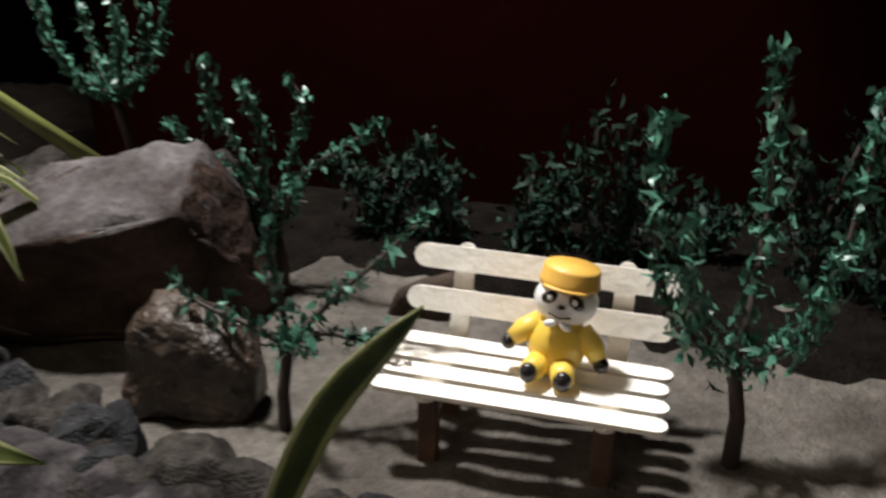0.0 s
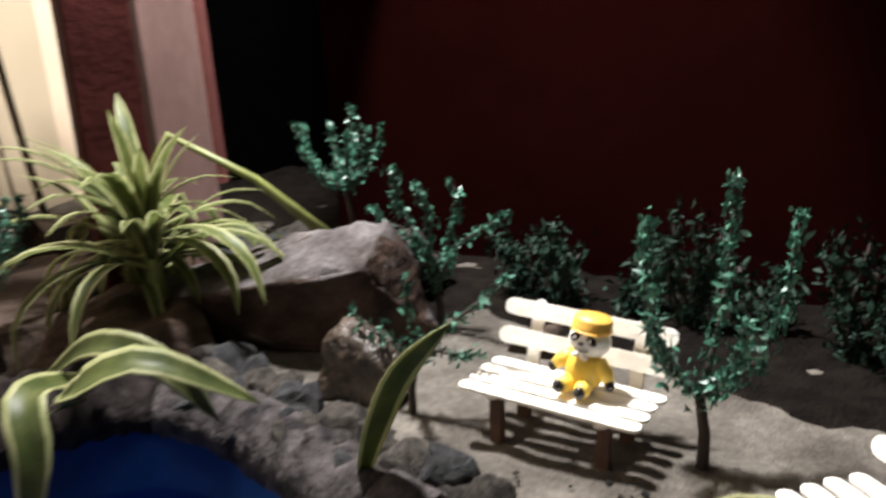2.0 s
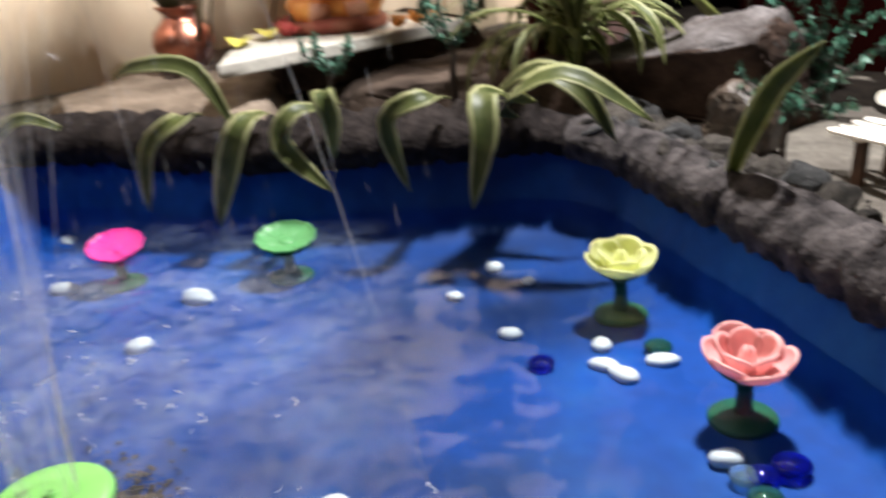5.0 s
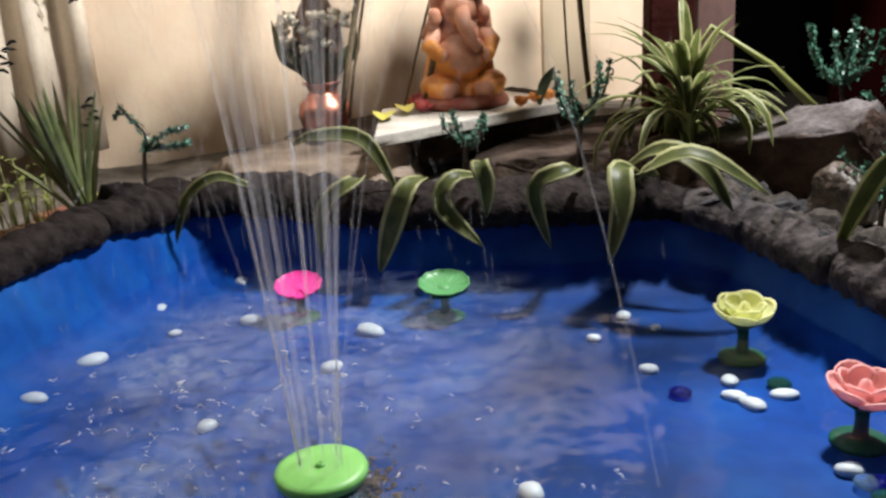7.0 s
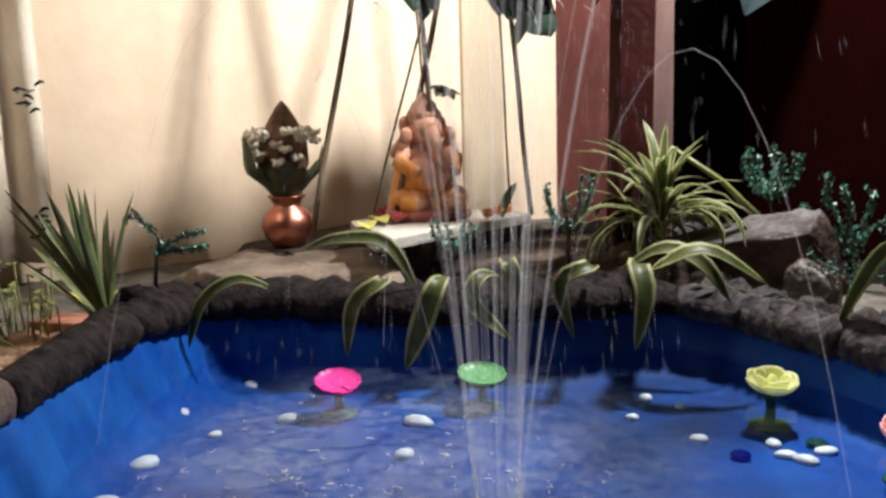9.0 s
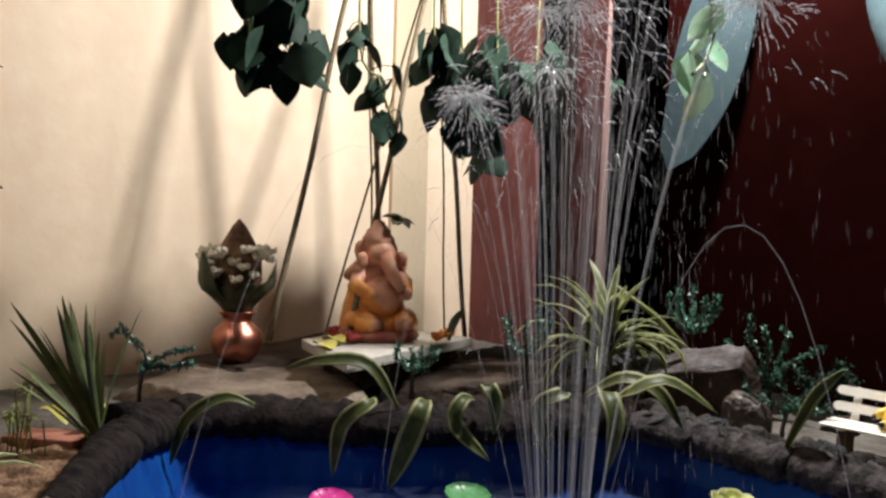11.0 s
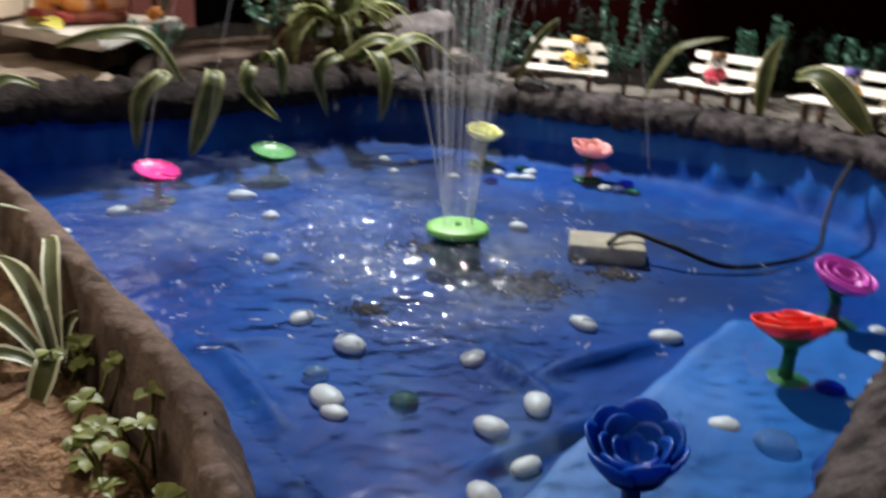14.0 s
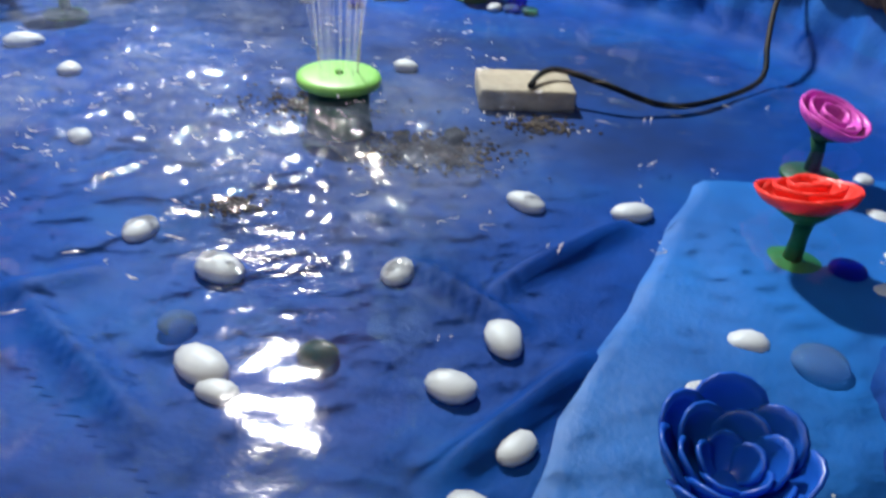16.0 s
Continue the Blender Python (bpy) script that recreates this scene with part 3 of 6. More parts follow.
# ---- benches and their small figures ----
def stick(bm, length, width, thick, m):
    """A flat wooden stick with round ends, along x, centred."""
    half, r = length / 2, width / 2
    outline = []
    for k in range(7):
        a = -math.pi / 2 + math.pi * k / 6
        outline.append((half - r + r * math.cos(a), r * math.sin(a)))
    for k in range(7):
        a = math.pi / 2 + math.pi * k / 6
        outline.append((-half + r + r * math.cos(a), r * math.sin(a)))
    top = [bm.verts.new(m @ Vector((x, y, thick / 2))) for x, y in outline]
    bot = [bm.verts.new(m @ Vector((x, y, -thick / 2))) for x, y in outline]
    bm.faces.new(top)
    bm.faces.new(bot[::-1])
    for k in range(len(top)):
        j = (k + 1) % len(top)
        bm.faces.new((top[k], bot[k], bot[j], top[j]))


def build_bench(m, label):
    """Origin at the front slat's left end's ground point; x along the slats, y to the back."""
    bench = thing("miniature_bench", (0, 0, 0), label, "bench", "benches by the pond")
    rnd = random.Random(11)
    seat_z = 0.034
    for k in range(4):
        bm = bmesh.new()
        stick(bm, 0.114, 0.0095, 0.002, pose(0.0565 + rnd.uniform(-0.001, 0.001), 0.003 + k * 0.0128, seat_z + rnd.uniform(-0.0003, 0.0003), 0, 0, rnd.uniform(-0.5, 0.5)))
        part("seat_slat", bm, SLAT, bench, smooth=False)
    for k in range(2):
        bm = bmesh.new()
        stick(bm, 0.114, 0.0105, 0.002, pose(0.0565 + rnd.uniform(-0.001, 0.001), 0.0535 + k * 0.006, seat_z + 0.014 + k * 0.0175, 72, 0, rnd.uniform(-0.5, 0.5)))
        part("back_slat", bm, SLAT, bench, smooth=False)
    for x in (0.022, 0.091):
        bm = bmesh.new()
        stick(bm, 0.052, 0.0085, 0.002, pose(x, 0.024, seat_z - 0.0022, 0, 0, 90))
        part("seat_bearer", bm, SLAT, bench, smooth=False)
        bm = bmesh.new()
        stick(bm, 0.045, 0.0085, 0.002, pose(x, 0.0575, seat_z + 0.016, 72, 0, 0) @ pose(0, 0, -0.0022, 0, 0, 90))
        part("back_support", bm, SLAT, bench, smooth=False)
        for y in (0.008, 0.043):
            bm = bmesh.new()
            box(bm, (x - 0.004, y - 0.003, -0.006), (x + 0.004, y + 0.003, seat_z - 0.0034), 0.0006)
            part("leg", bm, LEGWOOD, bench, "dark brown wooden leg", smooth=False)
    bench.matrix_world = m
    return bench


YELLOW_CLOTH = material("glossy_yellow_paint", (0.82, 0.58, 0.10), 0.4, (0.76, 0.50, 0.06), 60.0)
ORANGE_CLOTH = material("glossy_orange_paint", (0.78, 0.46, 0.09), 0.45, (0.70, 0.38, 0.06), 60.0)
RED_CLOTH = material("glossy_red_pink_paint", (0.62, 0.08, 0.13), 0.35, (0.5, 0.05, 0.09), 60.0)
BLUE_CLOTH = material("glossy_violet_blue_paint", (0.16, 0.13, 0.45), 0.35, (0.1, 0.08, 0.33), 60.0)
WHITE_PAINT = material("glossy_white_paint", (0.82, 0.80, 0.78), 0.3, (0.74, 0.72, 0.70), 60.0)
BLACK_PAINT = material("glossy_black_paint", (0.015, 0.013, 0.013), 0.25)
BROWN_PAINT = material("brown_paint", (0.25, 0.12, 0.06), 0.4)


def build_figure(m, cloth, hat, label, head=None):
    """A seated toy bear: body, round head, cap, arms and legs, all one mesh."""
    bm = bmesh.new()
    ball(bm, stretch((0, 0, 0.0115), (0.0105, 0.0088, 0.0125)), mat=0)
    ball(bm, stretch((0, 0.001, 0.0275), (0.0112, 0.0098, 0.0088)), 18, 12, mat=2)
    lathe(bm, [(0.0001, 0.0325), (0.0103, 0.0325), (0.0108, 0.0338), (0.0103, 0.0350), (0.0100, 0.0385), (0.0094, 0.0397), (0.0001, 0.0400)], 20, pose(0, 0.001, 0.0005), mat=1)
    ball(bm, stretch((0, -0.0065, 0.0335), (0.0080, 0.0040, 0.0010)), mat=1)
    for s in (-1, 1):
        tube(bm, [(s * 0.007, 0, 0.018), (s * 0.0125, -0.001, 0.0135), (s * 0.0155, -0.0025, 0.0100)], [0.0042, 0.0042, 0.0030], 10)
        ball(bm, stretch((s * 0.0165, -0.003, 0.0088), (0.0028, 0.0028, 0.0030)), 10, 8, mat=3)
        tube(bm, [(s * 0.004, -0.004, 0.0055), (s * 0.0052, -0.0105, 0.0042), (s * 0.0058, -0.0135, 0.0040)], [0.0046, 0.0044, 0.0038], 10)
        ball(bm, stretch((s * 0.0060, -0.0148, 0.0042), (0.0032, 0.0026, 0.0036)), 10, 8, mat=3)
        ball(bm, stretch((s * 0.0046, -0.0074, 0.0298), (0.0031, 0.0016, 0.0022), (0, s * 30, 0)), 12, 8, mat=3)
        ball(bm, stretch((s * 0.0042, -0.0088, 0.0301), (0.0010, 0.0005, 0.0010)), 8, 6, mat=2)
        ball(bm, stretch((s * 0.0026, -0.0086, 0.0212), (0.0026, 0.0012, 0.0014), (0, s * 20, 0)), 8, 6, mat=2)
    ball(bm, stretch((0, -0.0093, 0.0277), (0.0016, 0.0010, 0.0009)), 8, 6, mat=3)
    tube(bm, [(-0.004, -0.0083, 0.0245), (0, -0.0090, 0.0236), (0.004, -0.0083, 0.0245)], 0.00035, 6)
    for f in bm.faces:
        if f.material_index == 0 and f.calc_center_median().z > 0.0222:
            f.material_index = 3
    ob = part("toy_figure", bm, [cloth, hat, head or WHITE_PAINT, BLACK_PAINT])
    ob.matrix_world = m
    return tagged(ob, label, "toy figure", "toy figures on the benches")


BENCH1 = pose(0.0, -0.002, 0.0690, 0, 2.4, 2.5)
build_bench(BENCH1, "miniature bench of bleached wooden sticks on the sand")
build_figure(BENCH1 @ pose(0.067, 0.028, 0.0352, -8, 5, -4) @ Matrix.Scale(1.13, 4), YELLOW_CLOTH, ORANGE_CLOTH, "toy panda in yellow suit and cap seated on a bench")
BENCH2 = pose(0.193, -0.026, 0.0685, 0, 0, -38)
build_bench(BENCH2, "miniature wooden stick bench with a red toy on it")
build_figure(BENCH2 @ pose(0.055, 0.026, 0.0352, -6, 0, 3), RED_CLOTH, BROWN_PAINT, "toy figure in red-pink suit seated on a bench")
BENCH3 = pose(0.335, -0.098, 0.0685, 0, 0, -42)
build_bench(BENCH3, "miniature wooden stick bench half hidden by leaves")
build_figure(BENCH3 @ pose(0.06, 0.026, 0.0352, -6, 0, 3), ORANGE_CLOTH, BLUE_CLOTH, "toy figure with violet-blue cap seated on a bench")


# ---- lotus cups standing in the water ----
def petal(bm, m, length, width, cup, mat=0, rows=7, cols=5):
    """A rounded petal rising from the origin along +x and curling up."""
    grid = []
    for i in range(rows):
        t = i / (rows - 1)
        w = width * (math.sin(math.pi * (0.12 + 0.80 * t)) ** 0.7)
        row = []
        for j in range(cols):
            s = 2 * j / (cols - 1) - 1
            x = length * t * (1 - 0.12 * s * s * t)
            z = cup * length * t ** 1.6 + 0.22 * width * s * s
            row.append(bm.verts.new(m @ Vector((x, s * w, z))))
        grid.append(row)
    for a, b in zip(grid, grid[1:]):
        for j in range(cols - 1):
            f = bm.faces.new((a[j], a[j + 1], b[j + 1], b[j]))
            f.material_index = mat


def cup_petal(bm, m, radius, height, span, scallop=0.3, flare=0.0, rows=8, cols=7):
    """A broad petal: a piece of a bowl whose lip is rounded."""
    grid = []
    for i in range(rows):
        row = []
        for j in range(cols):
            s = 2 * j / (cols - 1) - 1
            lip = 1 - scallop * abs(s) ** 2.5
            t = lip * i / (rows - 1)
            r = radius * (math.sin(t * math.pi / 2) ** 0.75 + flare * t ** 4) + 0.0012 * (1 - abs(s)) * t
            a = s * span / 2 * (0.75 + 0.25 * min(1.0, 2 * t))
            row.append(bm.verts.new(m @ Vector((r * math.cos(a), r * math.sin(a), height * (1 - math.cos(t * math.pi / 2)) ** 0.8))))
        grid.append(row)
    for a, b in zip(grid, grid[1:]):
        for j in range(cols - 1):
            bm.faces.new((a[j], a[j + 1], b[j + 1], b[j]))


def build_lotus(at, colour, label, lean=(0, 0), size=1.0, height=0.040, spin=0.0, stem_colour=(0.02, 0.09, 0.035), deep=0.020, counts=(6, 5), radii=(0.0240, 0.0150), scallop=0.22, overlap=1.5, flare=0.0, heart=0.4, rise=0.08):
    """Plastic flower: rings of broad petals in a bowl, calyx, stem and round foot; lean is (angle, heading) in degrees."""
    flower = thing("lotus_flower", (at[0], at[1], 0.0), label, "flower", "plastic lotus flowers")
    mat = material("plastic_petal", colour, 0.34, tuple(c * 0.88 for c in colour), 70.0, spec=0.4, leafy=0.35)
    green = material("plastic_stem", stem_colour, 0.45, spec=0.3)
    heading = Matrix.Rotation(radians(lean[1]), 4, "Z")
    top = Matrix.Translation((0, 0, height - 0.014)) @ heading @ Matrix.Rotation(radians(lean[0]), 4, "Y") @ heading.inverted()
    for r, (n, rad) in enumerate(zip(counts, radii)):
        for k in range(n):
            bm = bmesh.new()
            wob = 1 + min(0.06, scallop * 0.3) * math.sin(k * 2.3 + r + spin)
            cup_petal(bm, top @ pose(0, 0, 0.0012 * r, 0, 0, spin + 360 * k / n + r * 31), rad * size * wob, deep * (1.0 + rise * r) * size * (1 + min(0.05, scallop) * math.sin(k * 3.1 + spin)), 2 * math.pi / n * overlap, scallop, flare)
            part("petal", bm, mat, flower).modifiers.new("thickness", "SOLIDIFY").thickness = 0.0012
    bm = bmesh.new()
    lathe(bm, [(0.0001, 0.006), (0.0035, 0.0052), (0.0060, 0.0020), (0.0062, 0.0), (0.0001, -0.0005)], 18, top @ pose(0, 0, deep * 0.12 * size) @ Matrix.Diagonal((size, size, size * heart * 2, 1)))
    part("heart", bm, mat, flower)
    bm = bmesh.new()
    lathe(bm, [(0.0005, -0.007), (0.0045, -0.006), (0.010 * size, -0.002), (0.0165 * size, 0.0030), (0.0150 * size, 0.0032), (0.003, -0.003), (0.0005, -0.003)], 20, top @ Matrix.Translation((0, 0, -0.0045 if deep < 0.01 else 0)) @ Matrix.Diagonal((1, 1, 0.5 if deep < 0.01 else 1, 1)))
    calyx = bm
    bm = bmesh.new()
    tube(bm, [(0, 0, 0.001), (0.0005, 0, height * 0.4), tuple(top @ Vector((0, 0, -0.005)))], [0.0052, 0.0042, 0.0048], 12)
    stem = part("stem", bm, green, flower)
    part("calyx", calyx, green, stem, "green cup under the petals")
    bm = bmesh.new()
    lathe(bm, [(0.0005, 0.0065), (0.008, 0.005), (0.0175, 0.0028), (0.0185, 0.0018), (0.018, -0.001), (0.0005, -0.001)], 22)
    part("foot", bm, green, flower, "round green foot on the pond floor")
    return flower


build_lotus((-0.023, -0.162), (0.90, 0.92, 0.50), "pale yellow-green plastic lotus on a green stem", (8, -25), 0.95, 0.046, 10, deep=0.016, counts=(6, 5), radii=(0.024, 0.0165), scallop=0.30, overlap=1.3, rise=0.12, heart=1.4)
build_lotus((0.112, -0.190), (0.97, 0.56, 0.55), "coral pink plastic lotus on a dark stem", (8, -25), 0.92, 0.043, 40, (0.015, 0.10, 0.04), 0.017, (6, 5), (0.024, 0.0165), 0.30, 1.3, rise=0.12, heart=1.4)
build_lotus((-0.308, -0.442), (0.92, 0.06, 0.42), "hot pink plastic lotus low on the water", (15, -20), 0.93, 0.045, 20, deep=0.0055, counts=(12,), radii=(0.0235,), scallop=0.0, overlap=1.15, heart=0.1)
build_lotus((-0.233, -0.324), (0.15, 0.44, 0.17), "green plastic lotus pad flower on the water", (11, -20), 0.97, 0.044, 20, deep=0.0065, counts=(12,), radii=(0.024,), scallop=0.01, overlap=1.15, heart=0.15)
build_lotus((0.275, -0.661), (0.94, 0.07, 0.06), "bright red plastic lotus on a green stem", (13, 108), 0.98, 0.046, 15, (0.03, 0.20, 0.05), 0.013, (5, 5, 4), (0.025, 0.017, 0.010), 0.14, 1.6)
build_lotus((0.323, -0.552), (0.74, 0.13, 0.66), "magenta purple plastic rose above the water", (19, -45), 0.86, 0.046, 60, deep=0.016, counts=(6, 5, 4), radii=(0.025, 0.0185, 0.0100), scallop=0.14, overlap=1.7, heart=0.2, rise=-0.06)
build_lotus((0.178, -0.861), (0.010, 0.12, 0.66), "deep blue glossy plastic rose on a blue stem", (9, -100), 0.92, 0.058, 30, (0.008, 0.05, 0.30), 0.025, (7, 6, 5), (0.0240, 0.0170, 0.0100), 0.26, 1.35, 0.03, 0.2, -0.22)

GREENPL = material("light_green_plastic", (0.19, 0.50, 0.12), 0.45, (0.15, 0.42, 0.09), 50.0)
DGREENPL = material("dark_green_plastic", (0.02, 0.13, 0.06), 0.6, spec=0.2)


def build_fountain_head(at):
    head = thing("fountain_head", (at[0], at[1], 0), "round light green fountain cap standing in the water", "fountain")
    bm = bmesh.new()
    lathe(bm, [(0.0002, 0.0372), (0.006, 0.0376), (0.023, 0.0372), (0.0262, 0.0362), (0.0272, 0.0342), (0.0268, 0.0312), (0.0245, 0.0300), (0.0002, 0.0300)], 32)
    cap = part("cap", bm, GREENPL, head)
    bm = bmesh.new()
    lathe(bm, [(0.0002, 0.0303), (0.020, 0.0303), (0.0195, 0.012), (0.022, -0.001), (0.0002, -0.001)], 28)
    part("pump_body", bm, DGREENPL, head, "dark green pump body under water")
    bm = bmesh.new()
    lathe(bm, [(0.0030, 0.0374), (0.0026, 0.0395), (0.0012, 0.0396), (0.0012, 0.0380)], 12)
    part("nozzle", bm, GREENPL, cap)
    return head


CAP_AT = (0.023, -0.519)
build_fountain_head(CAP_AT)


# ---- rocks, ledge and slab ----
def hull_rock(name, pts, mat, label, seed, cuts=3, rough=0.006, category="rock", group="", bevel=0.004, broken=None):
    """A block of stone spanned by a few corners, broken and roughened."""
    bm = bmesh.new()
    for p in pts:
        bm.verts.new(p)
    r = bmesh.ops.convex_hull(bm, input=bm.verts)
    bmesh.ops.delete(bm, geom=[v for v in bm.verts if not v.link_faces], context="VERTS")
    bmesh.ops.bevel(bm, geom=list(bm.edges), offset=bevel, segments=2, affect="EDGES", profile=0.6)
    bmesh.ops.triangulate(bm, faces=bm.faces)
    for _ in range(cuts):
        long = [e for e in bm.edges if e.calc_length() > 0.008]
        if long:
            bmesh.ops.subdivide_edges(bm, edges=long, cuts=1)
            bmesh.ops.triangulate(bm, faces=bm.faces)
    bm.normal_update()
    o = Vector((seed, seed * 2, 0))
    for v in list(bm.verts):
        n = v.normal.copy()
        k = noise.noise(v.co * 28 + o) * 1.0 + noise.noise(v.co * 75 + o) * 0.5 + noise.noise(v.co * 170 + o) * 0.25
        v.co += n * rough * k
    if broken:  # steep split faces take a darker brown with their shade painted in
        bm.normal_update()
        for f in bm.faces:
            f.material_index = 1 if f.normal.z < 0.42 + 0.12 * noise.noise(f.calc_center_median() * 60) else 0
    ob = part(name, bm, [mat, broken] if broken else mat)
    return tagged(ob, label, category, group)


# brown for the rock's steep sides, darkened to hold their shade
ROCKSHADE = material("shade_brown_rock", (0.075, 0.046, 0.035), 0.75, (0.024, 0.014, 0.0105), 34.0, spec=0.2, bump=1.0, bump_scale=95, fine=0.5)
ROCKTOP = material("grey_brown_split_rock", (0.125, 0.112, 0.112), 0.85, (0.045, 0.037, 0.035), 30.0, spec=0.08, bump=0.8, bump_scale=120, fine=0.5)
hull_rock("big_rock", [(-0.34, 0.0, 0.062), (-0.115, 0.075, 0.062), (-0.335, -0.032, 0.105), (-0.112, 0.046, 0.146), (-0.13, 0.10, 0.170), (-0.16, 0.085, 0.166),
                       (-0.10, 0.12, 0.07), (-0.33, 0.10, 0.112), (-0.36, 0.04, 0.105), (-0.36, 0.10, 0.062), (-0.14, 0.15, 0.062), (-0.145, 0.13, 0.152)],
          ROCKTOP, "large split brown rock with a slanting grey top beside the bench", 3, rough=0.006, broken=ROCKSHADE)
hull_rock("pitted_rock", [(-0.118, -0.005, 0.066), (-0.057, 0.000, 0.066), (-0.062, 0.030, 0.066), (-0.113, 0.035, 0.066), (-0.113, 0.000, 0.111), (-0.079, 0.000, 0.119), (-0.057, 0.012, 0.096), (-0.068, 0.030, 0.111), (-0.107, 0.030, 0.119)],
          SHELL_ROCK, "small pitted rust-brown rock standing on the sand", 9, rough=0.008, bevel=0.006)
hull_rock("dark_stone", [(-0.045, 0.118, 0.064), (0.0, 0.125, 0.064), (0.0, 0.15, 0.064), (-0.04, 0.15, 0.064), (-0.035, 0.12, 0.085), (-0.005, 0.128, 0.092), (-0.008, 0.145, 0.09)],
          LEDGE, "dark flat-topped stone on the sand behind a bench", 15, rough=0.003)

# grey stones wedged between rim and sand
TANROCK = material("tan_grey_stone", (0.062, 0.053, 0.046), 0.8, (0.016, 0.0135, 0.012), 3.0, spec=0.15, bump=0.8, bump_scale=14, fine=0.4, per_object=0.4)
PEBBLE_MESH = []
for s in range(6):
    bm = rock_mesh((1, 1, 0.8), 40 + s, 4, 0.26, 11, 0.90)
    ob = part("grey_stone", bm, TANROCK if s % 2 else GREYROCK)
    PEBBLE_MESH.append(ob.data)
    bpy.data.objects.remove(ob)


def loose_stone(mesh, at, size, rot, name="grey_stone", label="dark grey angular stone wedged behind the pond rim", group="grey stones"):
    ob = new(name, mesh)
    ob.matrix_world = pose(*at, *rot) @ Matrix.Diagonal((*size, 1))
    return tagged(ob, label, "stone", group)


rnd = random.Random(21)
for k in range(52):
    t = (k + rnd.random()) / 52
    x = -0.19 + 0.285 * t
    y = -0.055 - 0.14 * max(0, t - 0.25) * 0.35 + rnd.uniform(-0.016, 0.035) * (1.0 - 0.55 * t)
    r = rnd.uniform(0.011, 0.021) * (1.15 - 0.3 * t)
    loose_stone(rnd.choice(PEBBLE_MESH), (x, y, 0.072 + r * rnd.uniform(0.10, 0.9)), (r * rnd.uniform(0.85, 1.3), r, r * rnd.uniform(0.75, 1.1)), (rnd.uniform(-45, 45), rnd.uniform(-45, 45), rnd.uniform(0, 360)))
for k in range(34):  # the heap behind the big rock
    r = rnd.uniform(0.016, 0.028)
    loose_stone(rnd.choice(PEBBLE_MESH), (rnd.uniform(-0.37, -0.14), rnd.uniform(0.10, 0.20), 0.085 + r * rnd.uniform(0.1, 1.5)), (r * 1.3, r, r * 0.75), (rnd.uniform(-25, 25), rnd.uniform(-25, 25), rnd.uniform(0, 360)),
                label="rounded grey-brown stone heaped behind the large rock")
rnd = random.Random(23)
CLODS = [(rnd.uniform(0.03, 0.30), rnd.uniform(-0.085, 0.02), rnd.uniform(0.0012, 0.0035)) for _ in range(60)]
for k, (x, y, r) in enumerate([(x, y - 0.24 * max(0.0, x - 0.06), r) for x, y, r in CLODS] + [(0.215, -0.105, 0.007), (0.24, -0.10, 0.009), (0.265, -0.125, 0.006), (0.235, -0.085, 0.005), (0.185, -0.09, 0.004), (0.145, -0.055, 0.004), (0.05, -0.035, 0.004), (0.09, -0.06, 0.003)]):
    loose_stone(PEBBLE_MESH[k % 6], (x, y, 0.069), (r, r * 0.8, r * 0.7), (0, 0, k * 50), name="dirt_clod", label="small dark clod lying on the sand", group="clods")

# stone ledge of the shrine
hull_rock("ledge_rock", [(-0.78, -0.45, 0.06), (-0.50, -0.45, 0.06), (-0.40, -0.28, 0.06), (-0.75, -0.10, 0.06), (-0.72, -0.43, 0.094), (-0.62, -0.435, 0.098), (-0.50, -0.33, 0.098), (-0.48, -0.25, 0.098), (-0.75, -0.12, 0.099), (-0.80, -0.30, 0.099)],
          PALELEDGE, "pale grey-beige flat ledge stone under the shrine", 31, rough=0.004)
hull_rock("ledge_rock", [(-0.56, -0.16, 0.06), (-0.44, -0.20, 0.06), (-0.30, -0.07, 0.06), (-0.40, 0.06, 0.06), (-0.54, -0.10, 0.10), (-0.43, -0.17, 0.098), (-0.32, -0.06, 0.112), (-0.40, 0.05, 0.118), (-0.56, 0.05, 0.10)],
          LEDGE, "brown ledge stone beside the slab", 33, rough=0.006)
hull_rock("ledge_rock", [(-0.36, -0.10, 0.06), (-0.245, -0.085, 0.06), (-0.19, -0.01, 0.06), (-0.34, 0.03, 0.06), (-0.35, -0.08, 0.105), (-0.26, -0.072, 0.118), (-0.21, -0.015, 0.110), (-0.33, 0.02, 0.125)],
          ROCK, "rounded brown rock at the pond corner", 35, rough=0.008)
hull_rock("ledge_rock", [(-0.86, -0.34, 0.06), (-0.66, -0.36, 0.06), (-0.62, 0.12, 0.06), (-0.88, 0.12, 0.06), (-0.84, -0.30, 0.10), (-0.70, -0.31, 0.1005), (-0.66, 0.10, 0.125), (-0.86, 0.10, 0.125)],
          LEDGE, "flat stone behind the shrine slab", 37, rough=0.003)
hull_rock("slab_support", [(-0.63, -0.20, 0.09), (-0.52, -0.22, 0.09), (-0.54, -0.02, 0.09), (-0.68, -0.02, 0.09), (-0.63, -0.20, 0.1285), (-0.53, -0.22, 0.1285), (-0.55, -0.02, 0.1285), (-0.68, -0.02, 0.1285)],
          ROCK, "dark stone block carrying the slab", 39, rough=0.003)
hull_rock("stone_slab", [(x, y, z) for x, y in ((-0.455, -0.302), (-0.53, 0.015), (-0.715, 0.0), (-0.66, -0.215)) for z in (0.127, 0.1405)], SLABM, "whitish stone slab carrying the seated statue", 41, rough=0.0006, category="slab", bevel=0.001)

